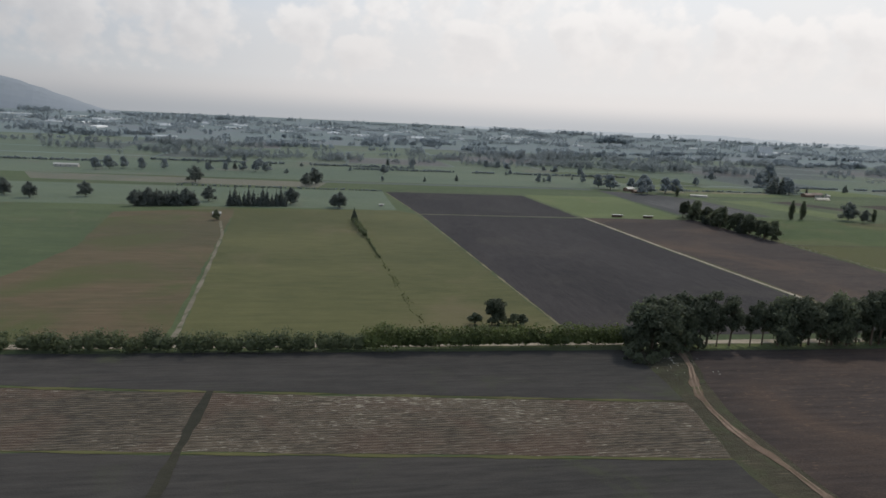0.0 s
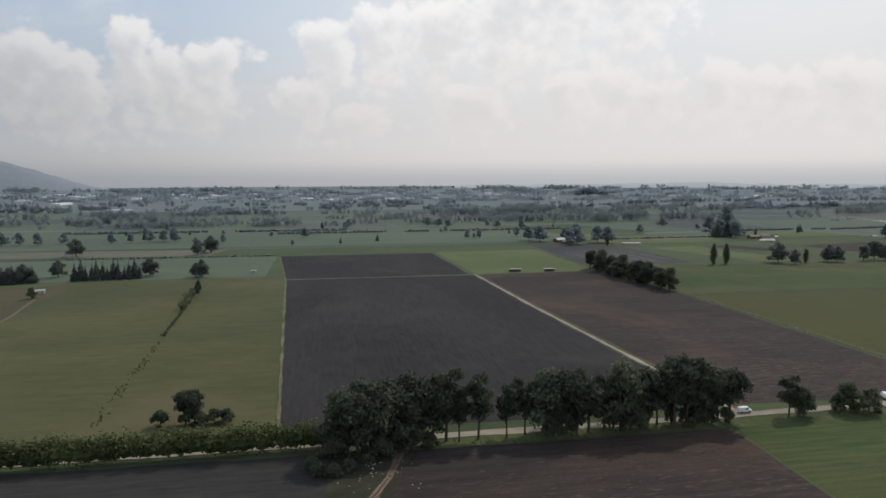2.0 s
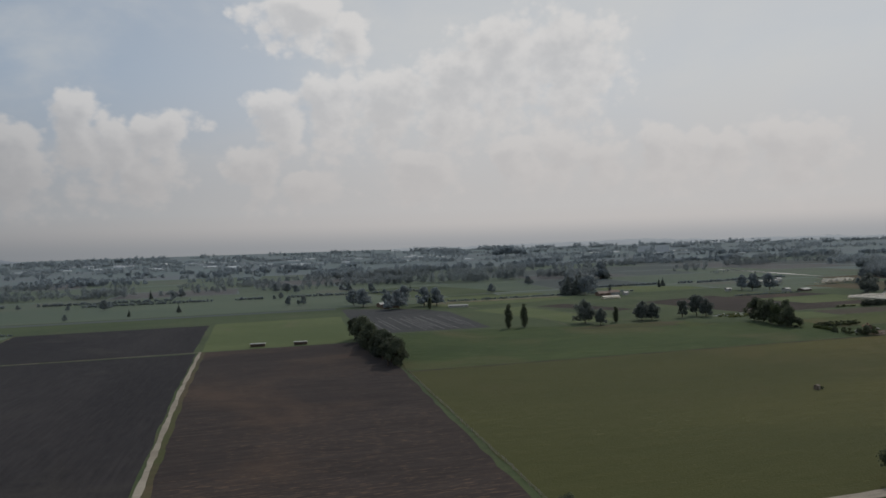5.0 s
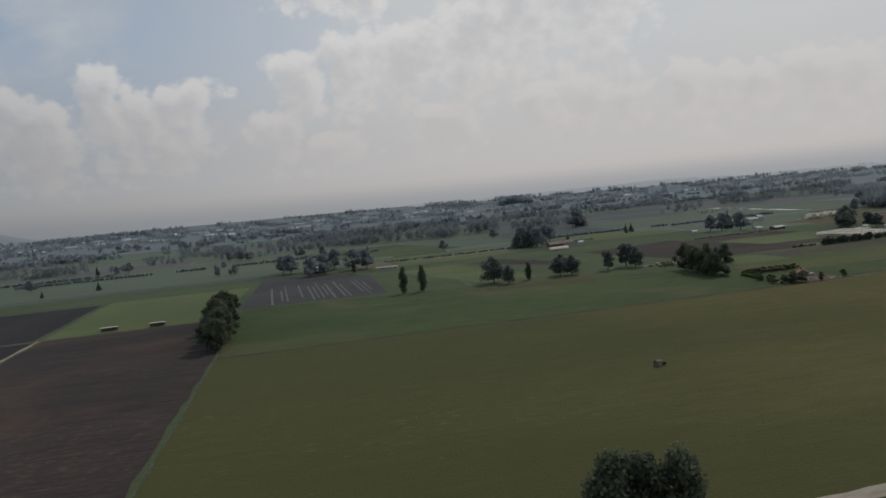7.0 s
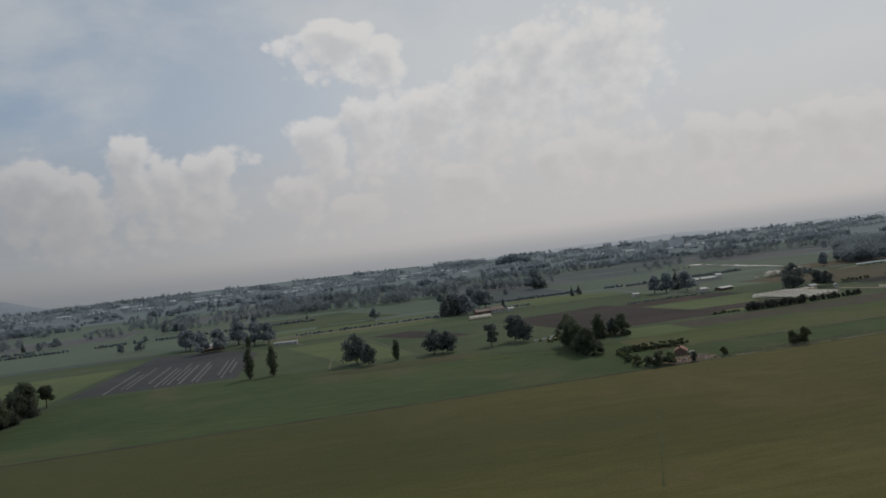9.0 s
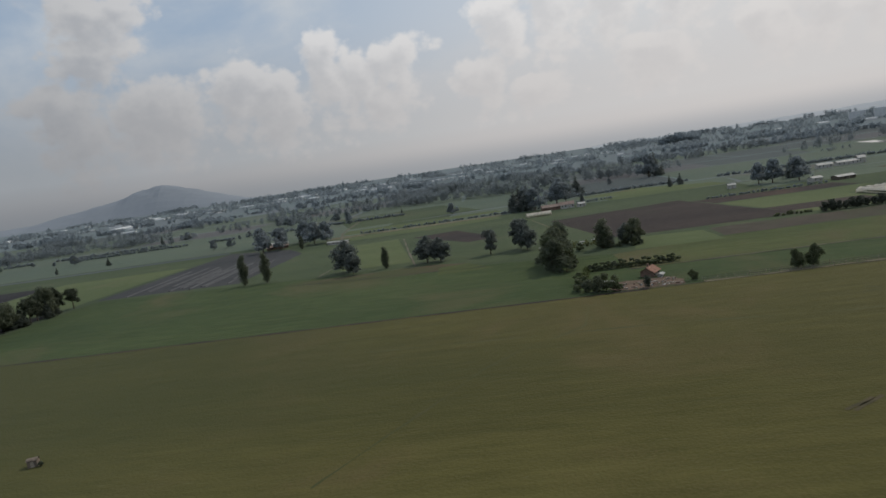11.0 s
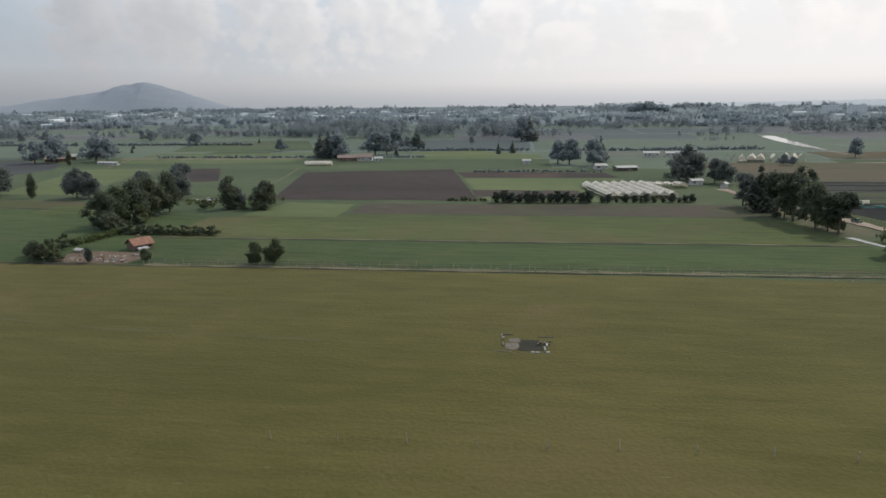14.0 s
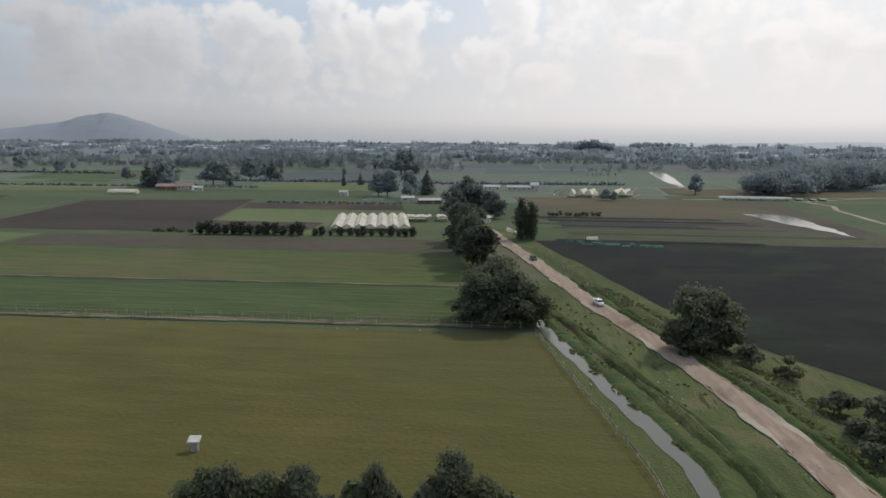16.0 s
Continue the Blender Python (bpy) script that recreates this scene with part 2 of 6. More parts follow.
GRASS_LIGHT = earth("grass_light", [(0.080, 0.102, 0.042), (0.118, 0.138, 0.060)], 0.02, 0.4, patch=((0.125, 0.12, 0.065), 0.03, 0.58, 0.75))
GRASS_BROWN = earth("grass_brown", [(0.070, 0.064, 0.036), (0.112, 0.082, 0.052)], 0.02, 0.35, patch=((0.070, 0.076, 0.032), 0.02, 0.48, 0.66), streak=0.15)
GRASS_BANK = earth("grass_bank", [(0.054, 0.070, 0.026), (0.100, 0.118, 0.046)], 0.05, 0.5, rows=("v", 2.3, 0.35, (0.060, 0.066, 0.030)), patch=((0.125, 0.116, 0.058), 0.09, 0.52, 0.68), speck=((0.045, 0.052, 0.024), 1.3, 0.62), bump=0.8)
# far ground: haze imitated by a much stronger bluish sheen
PLAIN_FAR = earth("plain_far", [(0.062, 0.076, 0.048), (0.094, 0.106, 0.066)], 0.004, 0.05, patch=((0.088, 0.078, 0.062), 0.005, 0.5, 0.6), haze_sheen=.36)
PLAIN_HAZE = earth("plain_haze", [(0.072, 0.084, 0.062), (0.108, 0.116, 0.084)], 0.003, 0.04, patch=((0.096, 0.090, 0.076), 0.004, 0.5, 0.6), haze_sheen=.36)
PLAIN_GREEN = earth("plain_green", [(0.066, 0.086, 0.046), (0.098, 0.116, 0.062)], 0.01, 0.2, patch=((0.105, 0.098, 0.066), 0.012, 0.54, 0.7), haze_sheen=.18)
PLAIN_DARK = earth("plain_dark", [(0.044, 0.050, 0.038), (0.066, 0.070, 0.052)], 0.01, 0.2, rows=("u", 6.0, 0.4, (0.078, 0.072, 0.060)), haze_sheen=.2)
PLAIN_BROWN = earth("plain_brown", [(0.072, 0.062, 0.052), (0.104, 0.088, 0.074)], 0.01, 0.2, haze_sheen=.22)
PLAIN_DRY = earth("plain_dry", [(0.090, 0.084, 0.052), (0.132, 0.116, 0.074)], 0.01, 0.2, patch=((0.078, 0.086, 0.050), 0.012, 0.50, 0.66), haze_sheen=.18)
SOIL_DARK = earth("soil_dark", [(0.024, 0.022, 0.024), (0.040, 0.036, 0.037)], 0.025, 0.45, rows=("v", 1.6, 0.25, (0.048, 0.043, 0.041)), patch=((0.050, 0.045, 0.042), 0.03, 0.54, 0.74), streak=0.15, haze_sheen=0.035)
FALLOW = earth("fallow", [(0.052, 0.046, 0.034), (0.084, 0.070, 0.050)], 0.03, 0.5, rows=("u", 1.5, 0.45, (0.105, 0.078, 0.060)), patch=((0.066, 0.074, 0.036), 0.03, 0.47, 0.66), streak=0.15)
SOIL_BLACK = earth("soil_black", [(0.0085, 0.0098, 0.0098), (0.017, 0.019, 0.016)], 0.06, 0.5, patch=((0.020, 0.029, 0.018), 0.05, 0.46, 0.70), streak=0.06, haze_sheen=0.03)
SOIL_BROWN = earth("soil_brown", [(0.034, 0.028, 0.027), (0.054, 0.043, 0.039)], 0.02, 0.35, rows=("u", 2.2, 0.15, (0.080, 0.060, 0.050)), patch=((0.080, 0.055, 0.042), 0.018, 0.48, 0.74), speck=((0.104, 0.072, 0.054), 2.4, 0.60), streak=0.2, haze_sheen=0.035)
SOIL_GREY = earth("soil_grey", [(0.034, 0.033, 0.032), (0.054, 0.050, 0.047)], 0.03, 0.5, rows=("u", 1.4, 0.2, (0.062, 0.058, 0.053)), patch=((0.050, 0.054, 0.036), 0.05, 0.56, 0.72), streak=0.15, haze_sheen=0.035)
SOIL_UMBER = earth("soil_umber", [(0.036, 0.029, 0.026), (0.058, 0.045, 0.039)], 0.03, 0.5, rows=("u", 1.4, 0.3, (0.072, 0.055, 0.046)), patch=((0.046, 0.046, 0.032), 0.04, 0.56, 0.72), streak=0.2, haze_sheen=0.035)
VERGE_DULL = earth("verge_dull", [(0.038, 0.037, 0.025), (0.066, 0.058, 0.040)], 0.05, 0.7, patch=((0.056, 0.061, 0.034), 0.08, 0.50, 0.66), speck=((0.105, 0.088, 0.066), 2.0, 0.64), bump=0.7, streak=0.15, haze_sheen=0.035)
SOIL_DAMP = earth("soil_damp", [(0.026, 0.026, 0.020), (0.042, 0.040, 0.030)], 0.05, 0.8)
SOIL_ROWS = earth("soil_rows", [(0.046, 0.046, 0.047), (0.064, 0.063, 0.062)], 0.03, 0.5)
STUBBLE = earth("stubble", [(0.044, 0.038, 0.030), (0.094, 0.076, 0.056)], 0.05, 1.1, rows=("u", 0.85, 0.6, (0.185, 0.155, 0.118)), patch=((0.072, 0.050, 0.038), 0.05, 0.46, 0.64), speck=((0.30, 0.275, 0.225), 3.6, 0.60), bump=0.7, streak=0.35)
DIRT_PALE = earth("dirt_pale", [(0.215, 0.185, 0.148), (0.350, 0.310, 0.252)], 0.08, 0.9)
DIRT_DULL = earth("dirt_dull", [(0.110, 0.098, 0.072), (0.185, 0.165, 0.128)], 0.08, 0.9, patch=((0.075, 0.080, 0.042), 0.3, 0.5, 0.66))
DIRT_RED = earth("dirt_red", [(0.080, 0.057, 0.043), (0.165, 0.118, 0.088)], 0.08, 0.9, patch=((0.070, 0.068, 0.036), 0.25, 0.54, 0.68))
DIRT_RUT = earth("dirt_rut", [(0.120, 0.088, 0.068), (0.235, 0.178, 0.138)], 0.15, 1.2, patch=((0.085, 0.066, 0.048), 0.3, 0.50, 0.66))
DIRT_ROAD = earth("dirt_road", [(0.205, 0.150, 0.115), (0.310, 0.240, 0.188)], 0.06, 0.7, rows=("v", 1.2, 0.3, (0.40, 0.335, 0.28)), patch=((0.150, 0.112, 0.085), 0.09, 0.54, 0.68))
LEAF_DARK = leafy("leaf_dark", (0.072, 0.088, 0.058), (0.142, 0.160, 0.096), 0.55, 0.15)
LEAF_MID = leafy("leaf_mid", (0.070, 0.090, 0.046), (0.138, 0.158, 0.078), 0.55, 0.15)
LEAF_GUM = leafy("leaf_gum", (0.050, 0.062, 0.042), (0.100, 0.114, 0.072), 0.45)
# distance haze painted into three ever paler, bluer leaf colours
LEAF_HAZE_NEAR = leafy("leaf_haze_near", (0.118, 0.138, 0.128), (0.162, 0.182, 0.158), 0.6, 0.3)
LEAF_HAZE_MID = leafy("leaf_haze_mid", (0.200, 0.232, 0.246), (0.228, 0.258, 0.266), 0.55, 0.5)
LEAF_HAZE_FAR = leafy("leaf_haze_far", (0.280, 0.326, 0.356), (0.308, 0.350, 0.376), 0.55, 0.5)
LEAF_HEDGE = leafy("leaf_hedge", (0.045, 0.062, 0.020), (0.120, 0.145, 0.048), 0.35)
LEAF_CONIFER = leafy("leaf_conifer", (0.050, 0.062, 0.050), (0.092, 0.106, 0.078), 0.45)
LEAF_GRASS = leafy("leaf_grass", (0.115, 0.135, 0.050), (0.190, 0.205, 0.090), 0.5)
BROWN_BRICK = plain("brown_brick", (0.160, 0.130, 0.102), 0.9, vary=0.2, scale=2.0)
OLD_WALL = plain("old_wall", (0.125, 0.108, 0.086), 0.9, vary=0.18, scale=1.5)
COVER = plain("crop_cover", (0.086, 0.085, 0.087), 0.7, vary=0.25, scale=0.4)
BARK = plain("bark", (0.10, 0.075, 0.055), 0.9, vary=0.2, scale=3)
TIMBER = plain("timber", (0.30, 0.26, 0.21), 0.85, vary=0.2, scale=4)
WIRE = plain("wire", (0.22, 0.21, 0.20), 0.5, 0.6)
FILM = film_mat("film", (0.92, 0.87, 0.77))
WATER = water_mat("water", (0.20, 0.20, 0.17))
CANAL_WATER = water_mat("canal_water", (0.12, 0.125, 0.105), 0.13)
WHITE_WALL = plain("white_wall", (0.44, 0.43, 0.41), 0.8, vary=0.08)
BRICK_WALL = plain("brick_wall", (0.17, 0.118, 0.092), 0.85, vary=0.15)
TILE_ROOF = plain("tile_roof", (0.235, 0.125, 0.088), 0.85, vary=0.2, scale=2.5)
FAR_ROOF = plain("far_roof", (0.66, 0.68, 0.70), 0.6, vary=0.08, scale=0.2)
TIN_ROOF = plain("tin_roof", (0.36, 0.355, 0.34), 0.6, 0.0, vary=0.14)
FADED_ROOF = plain("faded_roof", (0.235, 0.175, 0.150), 0.85, vary=0.2, scale=1.2)
DARK_GLASS = plain("dark_glass", (0.03, 0.035, 0.04), 0.15, spec=0.6)
CONCRETE = plain("concrete", (0.30, 0.29, 0.26), 0.85, vary=0.16, scale=1.2)
TYRE = plain("tyre", (0.02, 0.02, 0.02), 0.8)
CAR_WHITE = plain("car_white", (0.78, 0.78, 0.77), 0.3, vary=0.02, spec=0.5)
CAR_GREEN = plain("car_green", (0.08, 0.13, 0.10), 0.35, vary=0.04, spec=0.5)
NET_GREEN = plain("net_green", (0.075, 0.16, 0.135), 0.7, vary=0.2, scale=0.8)
WHITE_PAINT = plain("white_paint", (0.80, 0.80, 0.78), 0.7, vary=0.04, scale=0.5)
# far flats: walls and glass both paled in colour to imitate haze
BLOCK_HAZE = plain("block_haze", (0.62, 0.64, 0.66), 0.9, vary=0.03, scale=0.1)
GLASS_HAZE = plain("glass_haze", (0.52, 0.55, 0.58), 0.4, vary=0.03, scale=0.1)
# horizon haze painted into the colours of mountain and hills
ROCK_HAZE = plain("mountain_haze", (0.215, 0.242, 0.275), 0.95, vary=0.02, scale=0.004)
RIDGE_HAZE = plain("ridge_haze", (0.375, 0.400, 0.425), 0.95, vary=0.015, scale=0.004)


# ---- meshes ----
class Shape:
    """Vertices and faces of one mesh."""

    def __init__(self):
        self.v, self.f = [], []

    def quad(self, a, b, c, d):
        i = len(self.v)
        self.v += [a, b, c, d]
        self.f.append((i, i + 1, i + 2, i + 3))

    def poly(self, pts):
        i = len(self.v)
        self.v += list(pts)
        self.f.append(tuple(range(i, i + len(pts))))

    def box(self, x0, y0, z0, x1, y1, z1, taper=0.0):
        i = len(self.v)
        t = taper
        self.v += [(x0, y0, z0), (x1, y0, z0), (x1, y1, z0), (x0, y1, z0),
                   (x0 + t, y0 + t, z1), (x1 - t, y0 + t, z1), (x1 - t, y1 - t, z1), (x0 + t, y1 - t, z1)]
        self.f += [tuple(i + k for k in q) for q in ((0, 3, 2, 1), (4, 5, 6, 7), (0, 1, 5, 4), (1, 2, 6, 5), (2, 3, 7, 6), (3, 0, 4, 7))]

    def tube(self, a, b, ra, rb, n=7):
        a, b = Vector(a), Vector(b)
        q = (b - a).to_track_quat("Z", "Y")
        i = len(self.v)
        for p, r in ((a, ra), (b, rb)):
            for k in range(n):
                w = 2 * math.pi * k / n
                self.v.append(tuple(p + q @ Vector((r * math.cos(w), r * math.sin(w), 0))))
        for k in range(n):
            self.f.append((i + k, i + (k + 1) % n, i + n + (k + 1) % n, i + n + k))
        self.f.append(tuple(range(i + 2 * n - 1, i + n - 1, -1))[::-1])
        self.f.append(tuple(range(i, i + n))[::-1])

    def mesh(self, name, material, smooth=False):
        me = bpy.data.meshes.new(name)
        me.from_pydata([tuple(p) for p in self.v], [], self.f)
        me.materials.append(material)
        if smooth:
            me.polygons.foreach_set("use_smooth", [True] * len(me.polygons))
        me.update()
        return me


def part(name, shape, material, parent, label="", smooth=False, m=None):
    ob = new(name, shape if isinstance(shape, bpy.types.Mesh) else shape.mesh(name, material, smooth))
    ob.parent = parent
    if m is not None:
        ob.matrix_basis = m
    return tagged(ob, label)


def thing(name, m, label, category, group=""):
    ob = new(name)
    ob.empty_display_size = 0.3
    ob.matrix_basis = m
    return tagged(ob, label, category, group)


def outline(pts, step=5.0, wobble=0.35, seed=0):
    """The corners of a field with uneven edges between them."""
    r = random.Random(seed)
    out = []
    for (u0, v0), (u1, v1) in zip(pts, pts[1:] + pts[:1]):
        n = max(1, int(math.hypot(u1 - u0, v1 - v0) / step))
        for k in range(n):
            w = wobble if k else 0.0
            out.append((u0 + (u1 - u0) * k / n + r.uniform(-w, w), v0 + (v1 - v0) * k / n + r.uniform(-w, w)))
    return out


def field(name, pts, material, z, label, category="field", wobble=0.35, step=5.0, kind="structure"):
    s = Shape()
    s.poly([tuple(plan(u, v, z)) for u, v in outline(pts, step, wobble, len(label) + int(pts[0][0]))])
    return tagged(new(name, s.mesh(name, material)), label, category, kind=kind)


def ribbon(name, line, width, material, z, label, category, wobble=0.15, step=3.0, crown=0.0, kind="structure"):
    """A road, track or canal along points of the plan, with uneven edges."""
    r = random.Random(len(label) + int(line[0][0] * 7))
    pts = []
    for (u0, v0), (u1, v1) in zip(line, line[1:]):
        n = max(1, int(math.hypot(u1 - u0, v1 - v0) / step))
        pts += [(u0 + (u1 - u0) * k / n, v0 + (v1 - v0) * k / n) for k in range(n)]
    pts.append(line[-1])
    s = Shape()
    rows = []
    for i, (u, v) in enumerate(pts):
        a, b = pts[max(0, i - 1)], pts[min(len(pts) - 1, i + 1)]
        d = math.hypot(b[0] - a[0], b[1] - a[1]) or 1.0
        nu, nv = -(b[1] - a[1]) / d, (b[0] - a[0]) / d
        sway = [0.6 * math.sin(0.31 * i * step + 2 * e + len(label)) + 0.3 * math.sin(1.13 * i * step + e) + r.uniform(-0.25, 0.25) for e in (0, 3)]
        l, q = width / 2 + wobble * sway[0], width / 2 + wobble * sway[1]
        top = crown * (0.85 + 0.22 * math.sin(0.45 * i * step + len(label)) + r.uniform(-0.12, 0.12))
        side = ((l, 0), (0.5 * l, 0.62 * top), (0, top), (-0.5 * q, 0.68 * top), (-q, 0)) if crown > 0.2 else ((l, 0), (0, top), (-q, 0))
        rows.append([tuple(plan(u + nu * k, v + nv * k, z + h)) for k, h in side])
    for a, b in zip(rows, rows[1:]):
        for k in range(len(a) - 1):
            s.quad(a[k + 1], b[k + 1], b[k], a[k])
    return tagged(new(name, s.mesh(name, material, crown > 0.2)), label, category, kind=kind)


# ---- trees ----
def leaves(rng, centres, radii, n, size, flat=0.85, droop=0.0):
    """n small leaf clumps (bent quads) round the surfaces of the crown's lobes."""
    centres, radii = np.asarray(centres, float), np.asarray(radii, float)
    w = radii ** 2 / (radii ** 2).sum()
    pick = rng.choice(len(radii), n, p=w)
    d = rng.normal(size=(n, 3))
    d /= np.linalg.norm(d, axis=1)[:, None]
    d[:, 2] = np.where(d[:, 2] < -0.55, -d[:, 2], d[:, 2])
    r = radii[pick] * np.clip(rng.normal(0.88, 0.27, n), 0.3, 1.5)
    p = centres[pick] + d * r[:, None] * np.array([1, 1, flat])
    p[:, 2] -= droop * rng.uniform(0, 1, n)
    t = np.cross(d + 0.6 * rng.normal(size=(n, 3)), rng.normal(size=(n, 3)))
    t /= np.linalg.norm(t, axis=1)[:, None] + 1e-9
    b = np.cross(d + 0.5 * rng.normal(size=(n, 3)), t)
    b /= np.linalg.norm(b, axis=1)[:, None] + 1e-9
    s = (size * rng.uniform(0.55, 1.35, n))[:, None]
    quads = np.stack([p - t * s - b * s * 0.6, p + t * s * 0.8 - b * s, p + t * s + b * s * 0.7 + d * s * 0.3, p - t * s * 0.7 + b * s], 1)
    return quads.reshape(-1, 3)


def crown_mesh(name, verts, material, cores=()):
    nq = len(verts) // 4
    faces = np.arange(nq * 4).reshape(-1, 4).tolist()
    vs = verts.tolist()
    for c, r, rng in cores:
        i = len(vs)
        rings, seg = 4, 7
        for a in range(rings + 1):
            th = math.pi * a / rings
            for k in range(seg):
                ph = 2 * math.pi * k / seg
                q = r * rng.uniform(0.7, 1.0)
                vs.append([c[0] + q * math.sin(th) * math.cos(ph), c[1] + q * math.sin(th) * math.sin(ph), c[2] + 0.85 * q * math.cos(th)])
        for a in range(rings):
            for k in range(seg):
                faces.append((i + a * seg + k, i + a * seg + (k + 1) % seg, i + (a + 1) * seg + (k + 1) % seg, i + (a + 1) * seg + k))
    me = bpy.data.meshes.new(name)
    me.from_pydata(vs, [], faces)
    me.materials.append(material)
    me.update()
    return me


TREES = {}
HIDE = at(0, 0)


def tree_kind(key, name, h, width, trunk_share, lobes, n_leaf, size, material, label, seed, shape="round", tall=0.85):
    """One tree of unit pose: trunk with limbs, and a crown of many leaf clumps."""
    rng = np.random.default_rng(seed)
    cs, rs = [], []
    z0 = h * trunk_share
    for i in range(lobes):
        f = (i + 0.5) / lobes
        if shape == "column":
            z = z0 + (h - z0) * f
            r = width * 0.5 * (0.55 + 0.45 * math.sin(math.pi * min(1, f * 1.05 + 0.05)))
            c = (rng.uniform(-0.12, 0.12) * width, rng.uniform(-0.12, 0.12) * width, z)
            r *= 0.9
        elif shape == "cone":
            z = z0 + (h - z0) * f * 0.95
            r = width * 0.5 * (1.02 - f) * rng.uniform(0.75, 1.05)
            w = rng.uniform(0, 6.28)
            k = 0.35 * (1 - f) * width * 0.5
            c = (k * math.cos(w), k * math.sin(w), z)
            r = max(r * 0.78, 0.05 * width)
        elif shape == "gum":
            w = rng.uniform(0, 6.28)
            k = width * 0.5 * rng.uniform(0.15, 0.75)
            z = z0 + (h - z0) * rng.uniform(0.1, 0.9)
            r = width * rng.uniform(0.12, 0.20)
            c = (k * math.cos(w), k * math.sin(w), z)
        else:
            w = i * 2.4 + rng.uniform(-0.5, 0.5)
            up = rng.uniform(0.0, 1.0)
            lump = 1 + 0.30 * math.sin(2 * w + seed) + 0.18 * math.sin(5 * w + 3 * up + 2 * seed)
            k = width * 0.5 * 0.72 * math.sqrt(max(0.06, 1 - (1.9 * up - 0.75) ** 2)) * rng.uniform(0.45, 1.15) * lump
            z = z0 + (h - z0) * (0.08 + 0.80 * up) * (0.92 + 0.12 * math.sin(w + seed))
            r = width * rng.uniform(0.085, 0.21)
            c = (k * math.cos(w), k * math.sin(w), max(z, r * 0.8))
        cs.append(c)
        rs.append(r)
    quads = leaves(rng, cs, rs, n_leaf, size, tall)
    tree = thing(name, HIDE, label, name.replace("_", " "))
    wood = Shape()
    lean = rng.uniform(-0.04, 0.04, 2) * h
    rt = 0.022 * h + 0.03
    top = (lean[0], lean[1], z0 + (h - z0) * 0.7)
    wood.tube((0, 0, -0.15), (lean[0] * 0.4, lean[1] * 0.4, top[2] * 0.5), rt, rt * 0.72)
    wood.tube((lean[0] * 0.4, lean[1] * 0.4, top[2] * 0.5), top, rt * 0.72, rt * 0.25)
    for c in cs[:: max(1, lobes // 6)]:
        a = min(max(c[2] * 0.6, z0 * 0.6), top[2] * 0.9) / top[2]
        limb = wood if h < 4 or key.endswith("_c") else Shape()
        limb.tube((top[0] * a, top[1] * a, top[2] * a), c, rt * 0.4, rt * 0.12, 5)
        if limb is not wood:
            part("limb", limb, BARK, tree)
    part("trunk", wood, BARK, tree, "grey-brown bark")
    part("crown", crown_mesh("crown", quads, material, [(c, r * 0.46, rng) for c, r in zip(cs, rs)]), material, tree)
    TREES[key] = [tree, h, False]


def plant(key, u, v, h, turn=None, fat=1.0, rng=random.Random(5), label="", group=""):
    # further off, swap in kinds whose leaf colour carries painted haze
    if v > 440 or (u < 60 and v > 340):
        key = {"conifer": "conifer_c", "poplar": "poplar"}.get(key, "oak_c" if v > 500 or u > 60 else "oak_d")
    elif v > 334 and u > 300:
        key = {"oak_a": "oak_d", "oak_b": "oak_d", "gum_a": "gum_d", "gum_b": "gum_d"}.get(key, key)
    tree, h0, used = TREES[key]
    k = h / h0
    m = at(u, v, 0.0, rng.uniform(0, 360) if turn is None else turn) @ Matrix.Diagonal((k * fat, k * fat, k, 1))
    if used:
        ob = copy_thing(tree, m @ Matrix.Diagonal([1 / x for x in tree.scale] + [1.0]))
    else:
        ob, TREES[key][2] = tree, True
        ob.matrix_basis = m
    return tagged(ob, label, group=group)


tree_kind("oak_a", "tree", 10, 8.8, 0.08, 38, 5400, 0.205, LEAF_DARK, "dark green broadleaf tree with a dense round crown", 1)
tree_kind("oak_b", "tree", 10, 9.5, 0.09, 36, 5000, 0.205, LEAF_MID, "spreading green broadleaf tree standing in a field", 2)
tree_kind("oak_c", "tree", 10, 9.0, 0.10, 20, 1700, 0.34, LEAF_HAZE_MID, "broadleaf tree in distant farmland, greyed by painted haze", 12)
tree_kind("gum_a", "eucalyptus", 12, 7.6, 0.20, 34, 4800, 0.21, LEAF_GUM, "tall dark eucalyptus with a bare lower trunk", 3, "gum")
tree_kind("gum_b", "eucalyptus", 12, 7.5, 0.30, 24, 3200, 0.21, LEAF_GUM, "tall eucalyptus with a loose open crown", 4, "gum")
tree_kind("oak_d", "tree", 10, 9.2, 0.10, 30, 3200, 0.25, LEAF_HAZE_NEAR, "broadleaf tree beyond a meadow, greyed by painted haze", 22)
tree_kind("gum_d", "eucalyptus", 12, 8.2, 0.10, 34, 3600, 0.24, LEAF_HAZE_NEAR, "tall eucalyptus with an uneven crown, greyed by painted haze", 23, "gum")
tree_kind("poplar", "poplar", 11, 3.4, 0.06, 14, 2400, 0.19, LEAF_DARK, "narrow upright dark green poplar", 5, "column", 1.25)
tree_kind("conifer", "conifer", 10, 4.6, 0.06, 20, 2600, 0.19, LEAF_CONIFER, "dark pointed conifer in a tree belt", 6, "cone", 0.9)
tree_kind("conifer_c", "conifer", 10, 4.6, 0.06, 22, 1500, 0.25, LEAF_HAZE_NEAR, "pointed conifer in distant farmland, greyed by painted haze", 13, "cone", 0.9)
tree_kind("bush", "shrub", 3, 3.4, 0.02, 12, 1100, 0.17, LEAF_DARK, "low dark green shrub", 7)
